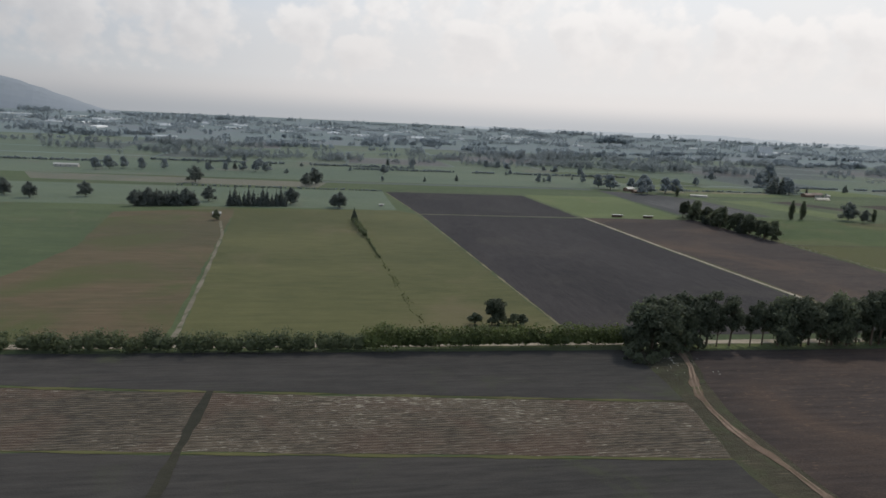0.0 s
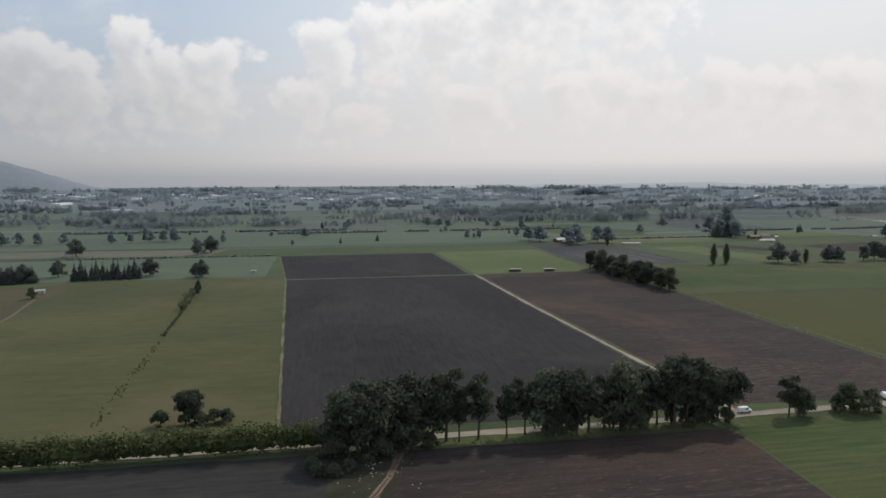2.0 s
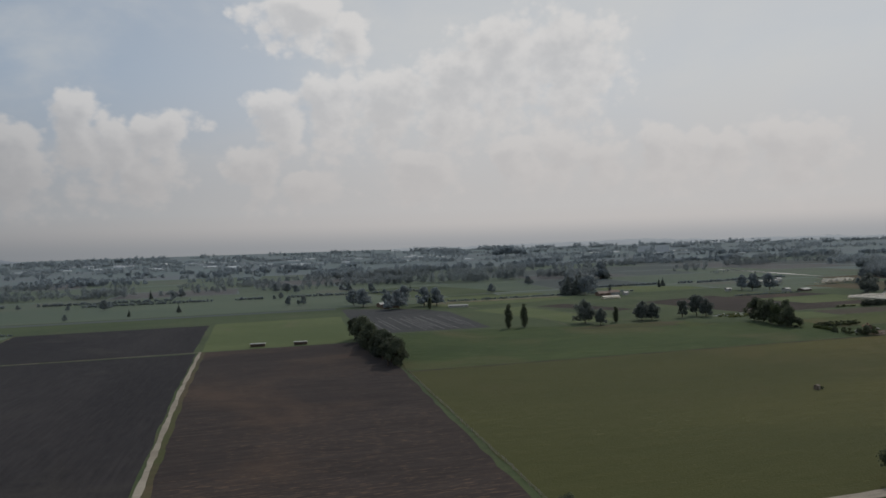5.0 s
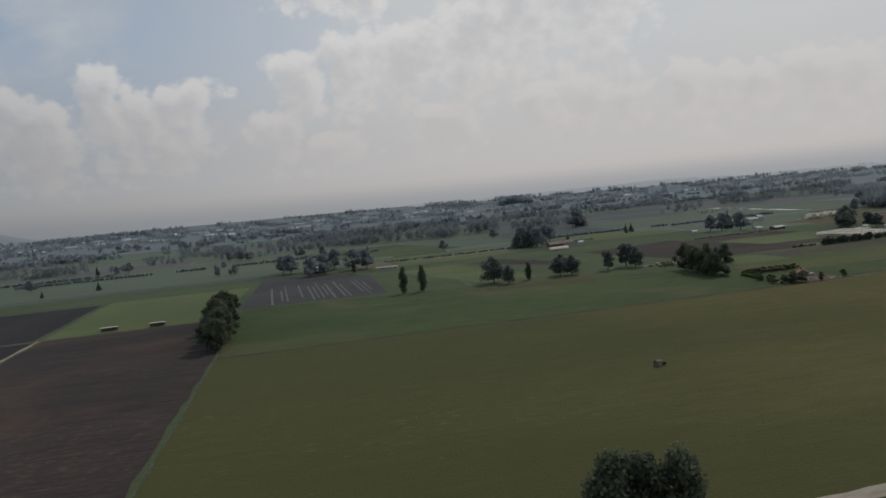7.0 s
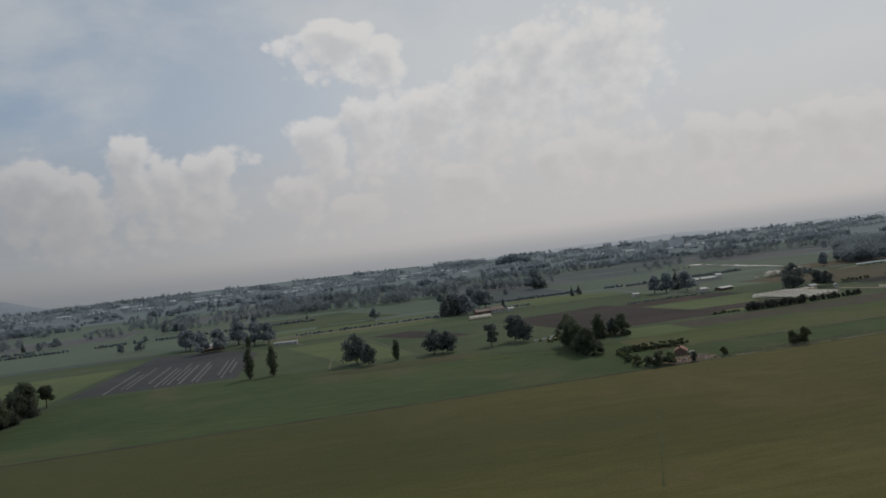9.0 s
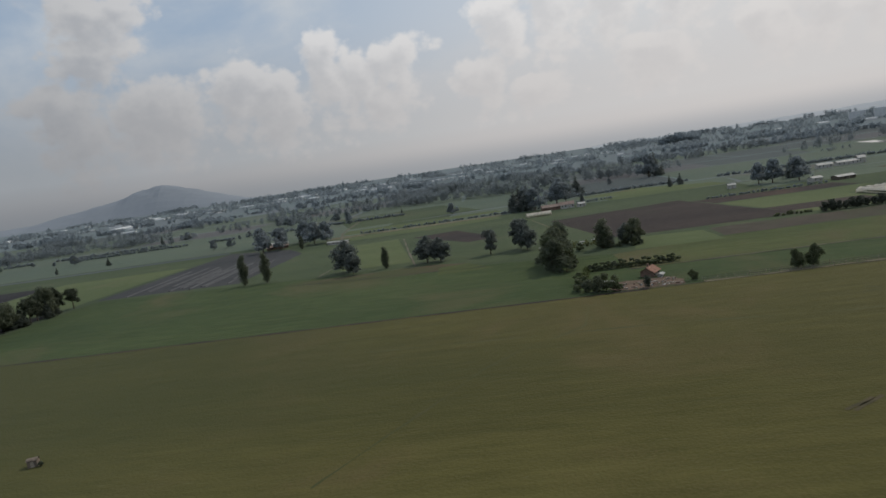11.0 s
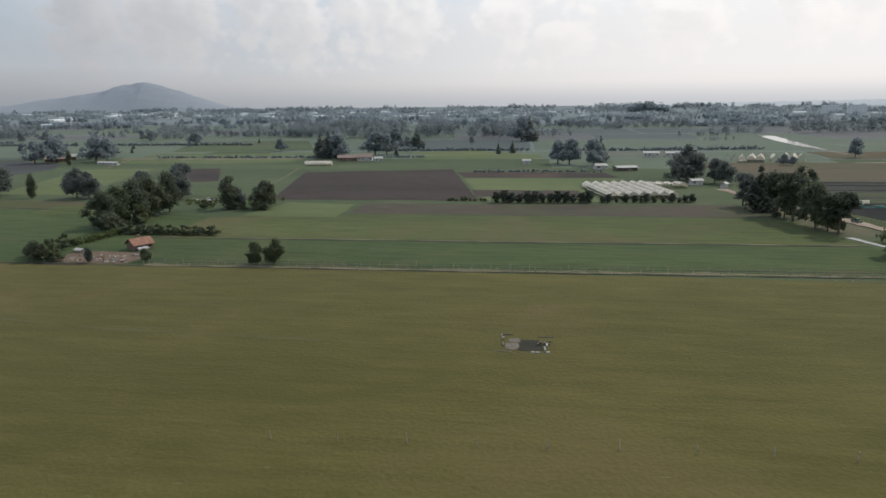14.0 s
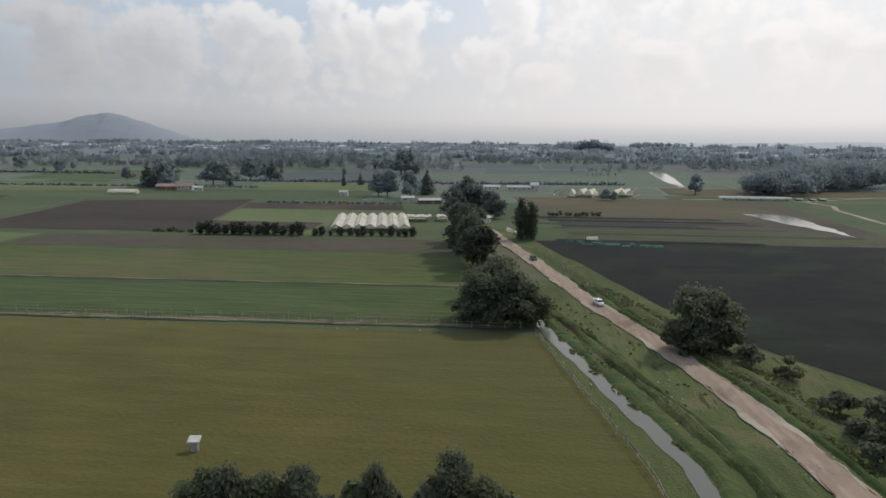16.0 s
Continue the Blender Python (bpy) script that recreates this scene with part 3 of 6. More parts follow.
tree_kind("bush_b", "shrub", 3, 3.6, 0.02, 12, 1100, 0.17, LEAF_MID, "low rounded green bush", 8)
tree_kind("young", "young_tree", 3, 1.7, 0.1, 8, 520, 0.15, LEAF_CONIFER, "small clipped conifer in a row", 9, "column", 1.1)


def leaf_mass(name, spots, per, size, material, label, category, kind="", cored=True, seed=3):
    """Foliage of many uncounted crowns: spots are (u, v, radius, height)."""
    rng = np.random.default_rng(seed)
    base = Vector((0, 0, 0)) if kind else plan(spots[0][0], spots[0][1])
    meshes, vs, cores = [], [], []
    for i, (u, v, r, h) in enumerate(spots):
        c = plan(u, v) - base
        k = max(2, int(3 + r))
        cs = [(c.x + rng.uniform(-0.5, 0.5) * r, c.y + rng.uniform(-0.5, 0.5) * r, h * rng.uniform(0.22, 0.7)) for _ in range(k)]
        rs = [min(r, h * 0.5) * rng.uniform(0.5, 0.85) for _ in range(k)]
        vs.append(leaves(rng, cs, rs, per, size, 0.95))
        if cored:
            cores += [((c.x, c.y, h * 0.40), min(r * 0.8, h * 0.45), rng)]
        if not kind and (i % 3 == 2 or i == len(spots) - 1):
            meshes.append(crown_mesh("shrub", np.concatenate(vs), material, cores))
            vs, cores = [], []
    if kind:
        return tagged(new(name, crown_mesh(name, np.concatenate(vs), material, cores)), label, category, kind=kind)
    row = thing(name, Matrix.Translation(base), label, category)
    for me in meshes:
        part("shrub", me, material, row)
    return row


# ---- the ground ----
def build_ground():
    s = Shape()
    n, size = 24, 4600.0
    for i in range(n):
        for j in range(n):
            x0, y0 = -size + 2 * size * i / n, -size + 2 * size * j / n
            d = 2 * size / n
            s.quad((x0, y0, 0), (x0 + d, y0, 0), (x0 + d, y0 + d, 0), (x0, y0 + d, 0))
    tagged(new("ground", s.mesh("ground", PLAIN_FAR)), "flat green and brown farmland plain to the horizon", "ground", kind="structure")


build_ground()
field("near_grass", [(-600, -500), (1100, -500), (1100, 505), (-600, 505)], GRASS_DARK, 0.012, "rough green grassland between the fields", "grass", 0.0, 4000.0)
field("pasture_west", [(-180, 146), (-3, 146), (-12, 345), (-180, 345)], GRASS_BROWN, 0.03, "worn brown and olive pasture beside a track")
field("pasture_northwest", [(-58, 201), (-56, 212), (-53, 247), (-64, 326), (-14, 345), (-180, 345), (-180, 262)], GRASS_DARK, 0.06, "darker green pasture below a tree belt")
field("pasture", [(0, 146), (89, 146), (79, 340), (71, 352), (-12, 345)], GRASS_OLIVE, 0.04, "olive green grazed pasture between track and ploughed land")
field("field_dark", [(90, 146), (178.5, 146), (176.7, 180), (172.7, 260), (170.2, 338), (81, 339)], SOIL_DARK, 0.06, "freshly ploughed dark soil in a large field")
field("field_dark_north", [(80, 342), (169, 341), (166, 439), (72, 438)], SOIL_DARK, 0.05, "ploughed dark soil behind a cross track")
field("field_brown", [(181.8, 146), (241, 143), (242, 274), (237, 341), (173.6, 340), (175.6, 260), (179.6, 180)], SOIL_BROWN, 0.05, "reddish brown tilled field with faint drills")
field("pasture_small", [(172, 342), (236, 342), (238, 446), (169, 444)], GRASS_LIGHT, 0.05, "bright light green rectangular pasture")
field("pasture_back", [(-45, 441), (240, 449), (250, 490), (-50, 488)], GRASS_DARK, 0.04, "green pasture strip behind the ploughed land")
field("pasture_back_west", [(-300, 347), (70, 353), (70, 440), (-45, 440), (-300, 440)], PLAIN_GREEN, 0.03, "green pasture with scattered trees")
field("strip_dry", [(-150, 458), (28, 452), (34, 486), (-60, 492), (-170, 500)], PLAIN_DRY, 0.05, "dry tan pasture strip between rows of trees")
field("strip_fallow", [(30, 486), (240, 490), (240, 500), (30, 497)], PLAIN_DARK, 0.07, "thin brown fallow strip behind pasture")
field("pasture_far", [(-300, 500), (330, 503), (330, 690), (-300, 680)], PLAIN_GREEN, 0.04, "wide light green pasture in the distance")
field("stubble", [(-150, 138), (-5, 120), (97, 108), (93, 88), (58, 92.2), (0.8, 98.3), (-150, 116)], STUBBLE, 0.05, "pale harvested stubble in long drills")
field("soil_strip", [(-150, 142), (99, 136), (97, 109), (-5, 121), (-150, 139)], SOIL_GREY, 0.06, "dark tilled strip in front of a hedge")
field("soil_south", [(-150, 115), (0.8, 97.5), (93, 87.5), (93, -60), (-150, -60)], SOIL_GREY, 0.04, "dark tilled soil beside stubble")
ribbon("grass_edge", [(-150, 138.5), (-5, 120.5), (97, 108.5)], 0.6, GRASS_OLIVE, 0.09, "narrow green grass edge between two fields", "grass", 0.4)
ribbon("grass_edge", [(-150, 115.4), (0.8, 97.9), (93, 87.6)], 0.6, GRASS_OLIVE, 0.09, "narrow green grass edge beside stubble", "grass", 0.3)
field("verge_strip", [(84, -60), (106, -60), (107, 105), (115, 135.5), (94, 136.5)], VERGE_DULL, 0.035, "rough dull brownish grass strip along a dirt track", "grass")
ribbon("damp_strip", [(11, 119), (9.6, 95), (9, 80)], 1.6, SOIL_DAMP, 0.10, "dark damp strip across stubble", "soil", 0.3)
ribbon("dirt_track", [(111.5, 138), (110.8, 134), (108, 125.2), (103.9, 116.9), (101.3, 110.6), (99.9, 103.9), (99.2, 97), (99.4, 91.5), (100.2, 86), (100, 40)], 1.5, DIRT_RED, 0.10, "reddish dirt track between rough verges", "track", 0.45, 1.2)
for side in (-0.42, 0.42):
    ribbon("wheel_rut", [(110.8 + side, 134), (108 + side, 125.2), (103.9 + side, 116.9), (101.3 + side, 110.6), (99.9 + side, 103.9), (99.2 + side, 97), (99.4 + side, 91.5), (100.2 + side, 86), (100 + side, 40)], 0.24, DIRT_RUT, 0.112, "pale worn wheel rut in a dirt track", "track", 0.12, 1.2)
field("field_purple", [(113.5, 135), (173, 134), (168, 40), (101.5, 40), (102.5, 100), (106.5, 117)], SOIL_BROWN, 0.05, "dark purplish ploughed field below a row of trees")
field("pasture_road", [(174, 137), (241, 138), (241, 40), (169, 40)], GRASS_GREEN, 0.05, "bright green pasture beside the road")
field("verge", [(110, 139), (245, 139), (245, 134.5), (110, 135)], GRASS_BANK, 0.07, "green road verge under trees", "grass", 0.3)
ribbon("road", [(-180, 148), (-40, 143.5), (60, 141.3), (150, 140.2), (245, 141), (340, 141)], 2.6, DIRT_PALE, 0.10, "pale unpaved country road", "road", 0.2)
ribbon("farm_track", [(-1.2, 143), (-1.2, 153), (-4, 205), (-8.3, 272), (-14, 306)], 1.10, DIRT_DULL, 0.11, "pale dirt farm track between pastures", "track", 0.2)
ribbon("farm_track", [(180, 141), (178, 180), (174, 260), (171.5, 341)], 1.25, DIRT_PALE, 0.11, "pale farm track between ploughed fields", "track", 0.25)
ribbon("track_verge", [(181.2, 143), (178.9, 180), (174.9, 260), (172.4, 341)], 2.2, GRASS_BROWN, 0.09, "dry grassy verge along a farm track", "grass", 0.4)
ribbon("farm_track", [(78, 340), (120, 340), (171, 341)], 1.10, DIRT_DULL, 0.10, "pale cross track between dark fields", "track", 0.25)
ribbon("farm_track", [(214, 139), (214, 131), (213, 100)], 1.02, DIRT_DULL, 0.10, "short pale track off the road", "track", 0.2)
ribbon("field_edge", [(89.6, 146), (80.3, 340), (71.6, 438)], 0.6, GRASS_DRY, 0.10, "pale bare edge between pasture and ploughed soil", "track", 0.25)
field("meadow", [(243, 137), (330, 137), (420, -60), (660, 120), (616, 200), (612, 232), (604, 266), (243, 268)], GRASS_MEADOW, 0.05, "large olive brown meadow with uneven grass")
field("meadow_green", [(243, 268), (440, 266.5), (440, 318), (330, 350), (243, 361)], GRASS_GREEN, 0.04, "lush dark green strip of grass")
field("pasture_poplars", [(243, 362), (330, 351), (440, 319), (446, 345), (446, 352), (380, 452), (300, 455), (300, 370)], GRASS_DARK, 0.035, "green pasture with scattered trees")
field("meadow_green", [(440, 267), (597, 268.5), (592, 294), (440, 291.5)], GRASS_GREEN, 0.045, "dark green strip of lush grass along a fence")
field("meadow_green", [(440, 291.5), (592, 294), (588, 326), (475, 326), (440, 318)], GRASS_LUSH, 0.046, "lush yellowish green meadow behind a narrow ditch")
ribbon("ditch", [(440, 291.5), (518, 292.6), (592, 294)], 0.6, SOIL_GREY, 0.085, "narrow dark ditch across a green meadow", "ditch", 0.2, 2.0)
field("field_small", [(360, 443), (382, 449), (404, 399), (391, 395)], SOIL_BROWN, 0.06, "small dark ploughed field behind trees")
field("plot_light", [(318, 440), (352, 446), (372, 358), (345, 358)], GRASS_LIGHT, 0.05, "light green plot between tracks")
ribbon("farm_track", [(375.5, 345), (366, 390), (355, 445)], 0.68, DIRT_DULL, 0.10, "thin pale track between plots", "track", 0.2)
ribbon("farm_track", [(430, 383), (425, 418), (420, 447)], 0.7, GRASS_DRY, 0.10, "thin pale track beside a ploughed field", "track", 0.2)
ribbon("farm_track", [(338.4, 350), (339, 370), (341, 393)], 0.59, DIRT_DULL, 0.10, "short pale track beside poplars", "track", 0.2)
field("far_field", [(306, 510), (405, 527), (400, 543), (303, 536)], GRASS_LIGHT, 0.05, "bright light green strip far out on the plain")
field("far_field", [(300, 553), (390, 566), (350, 677), (262, 664)], GRASS_DARK, 0.055, "dark green field far out on the plain")
field("far_field", [(451, 545), (489, 513), (528, 531), (492, 566)], GRASS_LIGHT, 0.055, "light green pasture far out on the plain")
field("field_fallow", [(475, 327), (587, 328), (581, 348), (475.5, 345)], FALLOW, 0.05, "brown fallow strip behind green meadow")
field("plot_light", [(447, 322), (473.5, 321), (473, 343.5), (452, 346)], GRASS_LIGHT, 0.06, "bright green square plot")
field("field_ploughed", [(444, 352), (509, 353), (491, 449), (428, 433)], SOIL_UMBER, 0.055, "dark brown ploughed field near greenhouses")
field("plot_strips", [(511, 354), (545, 352), (542, 392), (562, 394), (560, 415), (499, 413)], GRASS_LIGHT, 0.05, "light green crop plot")
field("plot_brown", [(507, 362), (541, 361), (541, 378), (505, 378)], SOIL_BROWN, 0.07, "narrow brown tilled plot")
field("plot_back", [(499, 416), (560, 418), (556, 436), (494, 436)], SOIL_BROWN, 0.05, "brown tilled plot behind crops")
ribbon("footpath", [(453, 292.4), (518, 293.3), (590, 294.6)], 0.5, GRASS_DRY, 0.09, "pale trodden path across the meadow", "path", 0.25)
ribbon("footpath", [(386, 187), (392.4, 199.3), (397.8, 209.2), (404.4, 222.7), (409.7, 229.6), (415.5, 234.6), (423, 242), (425.4, 257)], 0.35, GRASS_OLIVE, 0.075, "faint trodden path across a meadow", "path", 0.15, 2.0)
for sc in ([(446.7, 194), (448.5, 195), (451, 196.9)], [(447.5, 193.6), (449.6, 195.2), (452.2, 197.1)], [(475.2, 246.8), (477.2, 244.9)], [(473, 243.2), (476, 243.6)]):
    ribbon("bare_scrape", sc, 0.4, GRASS_BROWN, 0.075, "dark bare scrape in meadow grass", "soil", 0.2, 0.5)
ribbon("wheel_track", [(380, 241), (396, 239.8), (415.8, 238.6), (435.3, 237.5), (464.6, 233), (500, 231)], 0.45, GRASS_OLIVE, 0.072, "dark wheel track in meadow grass", "track", 0.3, 2.0)
ribbon("ditch", [(440, 266.3), (520, 266.9), (598, 268.6)], 0.35, SOIL_GREY, 0.085, "narrow dark ditch in front of a fence", "ditch", 0.15, 2.0)
ribbon("grass_edge", [(452, 267.2), (520, 268.2), (598, 269.9)], 1.5, GRASS_DRY, 0.075, "pale dry grass between two fences", "grass", 0.5, 2.0)
ribbon("ditch", [(243, 268), (340, 267), (440, 266.3)], 1.0, SOIL_BROWN, 0.08, "shallow ditch along the meadow's edge", "ditch", 0.3)
field("field_black", [(609, 322), (613, 300), (617.5, 284), (628, 264), (640, 243), (660, 222), (770, 235), (750, 352), (604, 351)], SOIL_BLACK, 0.05, "almost black field of cut crops")
field("yard", [(433, 267.5), (448, 267.5), (449, 272), (446, 277), (437, 277.6), (431.5, 275.5)], DIRT_RED, 0.09, "bare reddish farmyard with clutter", "yard", 0.6, 1.5)
field("field_rows", [(241, 364), (303, 361), (303, 440), (287, 468), (243, 490)], SOIL_ROWS, 0.06, "grey field with pale crop covers")
field("fallow_strip", [(334, 342), (380, 344), (394, 338), (398, 331), (375, 328), (345, 330)], GRASS_BROWN, 0.055, "rough brown fallow strip behind green meadow")
field("plot_light", [(386, 321), (404, 321.8), (395, 337), (385, 335)], GRASS_LUSH, 0.065, "small light green plot beside trees")
ribbon("ditch", [(330, 338), (352, 333), (380, 329), (401, 326)], 0.6, SOIL_GREY, 0.085, "narrow dark ditch beside fallow land", "ditch", 0.25, 2.0)
field("plot_dark", [(292, 440), (330, 441), (356, 447), (371, 384), (340, 368), (318, 372)], GRASS_DARK, 0.045, "dark green plot behind poplars")
field("plot_strips", [(304, 470), (372, 474), (404, 482), (402, 496), (360, 492), (302, 488)], GRASS_LIGHT, 0.06, "pale green crop strip between hedges")
field("plot_strips", [(302, 491), (404, 498), (404, 506), (300, 503)], GRASS_DRY, 0.062, "pale dry stubble strip beyond green plots")
ribbon("farm_track", [(324, 451), (311, 490), (302.4, 525), (296, 580), (290, 645)], 1.6, DIRT_DULL, 0.10, "pale dirt track between far crop strips", "track", 0.3)
field("plot_strips", [(460, 520), (531, 534), (534, 507), (468, 501)], GRASS_LIGHT, 0.058, "light green crop plot far out on the plain")
field("field_green", [(382, 444), (421, 448.5), (434, 366), (414, 362), (405, 398)], GRASS_DARK, 0.05, "dark green field beside a thin track")
# road, banks and canal on the east side
ROAD_E = [(588, 384), (590.6, 372.5), (592.6, 364), (597, 343), (601.8, 323), (606, 303), (610.4, 282.3), (615.3, 264.8), (618.7, 248.9), (620.7, 237), (622, 222), (623, 160)]
field("bank", [(596, 300), (604, 298), (616.5, 284), (627, 264), (639, 243), (660, 221), (700, 150), (615, 150), (608.8, 205), (607.4, 229.8), (606, 236.7), (603, 252), (600.2, 266)], GRASS_BANK, 0.055, "rough green grass banks beside a canal and a road", "grass", 0.35)
field("bank_east", [(594, 372), (598, 372), (626, 264), (615, 262), (600, 330)], GRASS_BANK, 0.06, "green grass verge along a dirt road", "grass", 0.5)
ribbon("road_east", ROAD_E, 3.1, DIRT_ROAD, 0.16, "reddish unpaved road with pale edges", "road", 0.3, 2.0, 0.06)
for side in (-1.5, 1.5):
    ribbon("road_edge", [(u + side, v) for u, v in ROAD_E], 0.34, DIRT_PALE, 0.18, "pale crumbled edge of a dirt road", "road edge", 0.5, 0.9)
CANAL = [(592, 303), (597, 287), (600.4, 273), (603.2, 261.5), (605.2, 252.6), (607, 246), (609, 238), (610.5, 231), (611, 222), (611.5, 200)]
ribbon("canal", CANAL, 1.85, CANAL_WATER, 0.10, "narrow canal with still grey water", "water", 0.3, 1.2)
for off, wide, crown, stuff, z, label in ((1.75, 1.7, 0.35, GRASS_GREEN, 0.07, "low dark green berm along a canal"), (4.1, 1.5, 0.75, GRASS_BANK, 0.06, "overgrown spoil ridge between canal and road"), (5.3, 1.2, 0.35, GRASS_GREEN, 0.075, "rough green ridge beside a dirt road")):
    ribbon("bank_ridge", [(u + off * min(1.0, 0.45 + (303 - v) / 60), v) for u, v in CANAL[1:]], wide, stuff, z, label, "grass", 0.4, 0.7, crown)
ribbon("bank_ridge", [(u + 2.6, v) for u, v in ROAD_E[5:]], 1.3, GRASS_GREEN, 0.07, "dark weedy strip along a dirt road", "grass", 0.4, 1.1, 0.45)
ribbon("bank_ridge", [(u + 5.2, v) for u, v in ROAD_E[6:]], 2.4, GRASS_BANK, 0.075, "uneven grassy ridge below a black field", "grass", 0.6, 1.3, 0.4)
field("river", [(717, 745), (728.5, 736), (714.5, 650), (698.5, 561.7), (695, 563), (699, 597), (703, 645)], WATER, 0.10, "pale river shining in the distance", "water", 0.8)
field("pond", [(682.4, 426.3), (690, 428), (696.4, 422.5), (696.5, 408), (695, 392), (694.5, 380), (692.5, 369), (690.5, 381.7), (685, 398.7)], WATER, 0.10, "curved pond with bright still water", "water", 0.7, 3)
field("fallow_land", [(608, 412), (700, 414), (690, 486), (600, 484)], GRASS_BROWN, 0.045, "brownish rough fallow land behind allotments")
ribbon("farm_track", [(699.0, 595.9), (697.1, 536.9)], 1.8, DIRT_PALE, 0.10, "pale bare track beside a river", "track")
AL = random.Random(30)
for k in range(13):
    v = 353 + k * 4.3
    u = 604 + AL.uniform(0, 10)
    ribbon("allotment_strip", [(u, v), (u + AL.uniform(40, 84), v + AL.uniform(-0.5, 1.5))], AL.uniform(2.4, 4.6), AL.choice((GRASS_GREEN, SOIL_BLACK, GRASS_DARK, SOIL_GREY, SOIL_BLACK)), 0.05 + 0.001 * k, "narrow vegetable strip in an allotment", "vegetable bed", 0.3)
field("grassland", [(612, 353), (760, 351), (800, 480), (620, 480)], FALLOW, 0.03, "dark brownish rough grassland near a pond")
field("grassland", [(700, 352), (900, 352), (900, 480), (712, 480)], GRASS_DARK, 0.045, "green pasture round a pond")
ribbon("farm_track", [(676, 484), (693, 487), (724, 487), (728, 482), (731, 463), (724.5, 446.5), (718.5, 402.4), (735, 370)], 2.0, DIRT_PALE, 0.10, "pale winding dirt track near a pond", "track")
ribbon("farm_track", [(728, 482), (772, 511), (860, 540)], 1.8, DIRT_PALE, 0.10, "pale dirt track below a wood", "track")


def build_mountain():
    """A low ridge far off: its outline by x and height."""
    line = [(-2300, 30), (-1900, 36), (-1500, 34), (-1250, 30), (-1020, 34), (-880, 58), (-700, 82), (-560, 108), (-480, 134), (-420, 146), (-350, 147), (-290, 134), (-215, 112), (-140, 88), (-30, 48), (70, 16), (170, 0)]
    s = Shape()
    n, m = 90, 14
    xs = np.linspace(line[0][0], line[-1][0], n + 1)
    hs = np.interp(xs, [p[0] for p in line], [p[1] for p in line]) * [1 + 0.05 * noise.noise(Vector((x / 110, 0.3, 9))) for x in xs]
    grid = []
    for j in range(m + 1):
        fy = j / m * 2 - 1
        row = []
        for x, h in zip(xs, hs):
            k = max(0.0, 1 - abs(fy) ** 1.6) * (1 + 0.07 * noise.noise(Vector((x / 90, fy * 3, 3))) + 0.04 * noise.noise(Vector((x / 25, fy * 8, 7))))
            row.append((x, 3850 + fy * 330, h * k - 0.5))
        grid.append(row)
    for j in range(m):
        for i in range(n):
            s.quad(grid[j][i], grid[j][i + 1], grid[j + 1][i + 1], grid[j + 1][i])
    tagged(new("mountain", s.mesh("mountain", ROCK_HAZE, True)), "low mountain on the horizon, painted blue-grey for haze", "mountain", kind="structure")



def build_ridge():
    """Low hills along the horizon under the sun."""
    s = Shape()
    n, m = 110, 8
    grid = []
    for j in range(m + 1):
        fy = j / m * 2 - 1
        row = []
        for i in range(n + 1):
            f = i / n
            az = radians(26 + 48 * f)
            d = 4050 + 260 * fy
            h = 0.62 * (16 + 44 * math.sin(math.pi * f) ** 0.8) * (0.75 + 0.5 * noise.noise(Vector((f * 9, 1.5, 0))) + 0.22 * noise.noise(Vector((f * 34, 4, 0)))) * max(0.0, 1 - abs(fy) ** 1.6)
            row.append((300 + d * math.sin(az), d * math.cos(az), h - 0.5))
        grid.append(row)
    for j in range(m):
        for i in range(n):
            s.quad(grid[j][i], grid[j][i + 1], grid[j + 1][i + 1], grid[j + 1][i])
    tagged(new("ridge", s.mesh("ridge", RIDGE_HAZE, True)), "low hills along the horizon, painted pale for haze", "hills", kind="structure")


build_mountain()
build_ridge()


def patchwork():
    """Far fields of different crops, in strips along u and v."""
    r = random.Random(77)
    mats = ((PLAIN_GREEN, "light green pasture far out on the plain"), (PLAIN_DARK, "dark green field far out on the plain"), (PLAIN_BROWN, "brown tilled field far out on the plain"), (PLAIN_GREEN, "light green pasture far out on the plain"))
    for v0, v1, u0, u1 in ((455, 505, 300, 620), (508, 560, 300, 700), (565, 690, 330, 760), (690, 780, -420, 800), (785, 900, -500, 900), (905, 1060, -700, 1100)):
        u = u0
        while u < u1:
            w = r.uniform(50, 150)
            m, label = r.choice(mats)
            if v0 < 560 and m is not PLAIN_GREEN:
                m, label = r.choice(((GRASS_DARK, "dark green field beyond the meadows"), (GRASS_BROWN, "brownish pasture beyond the meadows"), (GRASS_LIGHT, "light green crop strip beyond the meadows")))
            field("far_field", [(u, v0), (u + w - 2, v0 + r.uniform(-3, 3)), (u + w - 2 + r.uniform(-8, 8), v1 - 2), (u + r.uniform(-6, 6), v1 - 2)], m, 0.02 + 0.004 * r.random(), label, "field", 1.0, 20.0)
            u += w
    # out to the horizon, paled by the sheen that imitates haze
    field("far_plain", [(-4200, 1062), (4200, 1062), (4200, 4200), (-4200, 4200)], PLAIN_HAZE, 0.02, "pale flat farmland towards the horizon", "field", 0.0, 8000.0)


patchwork()

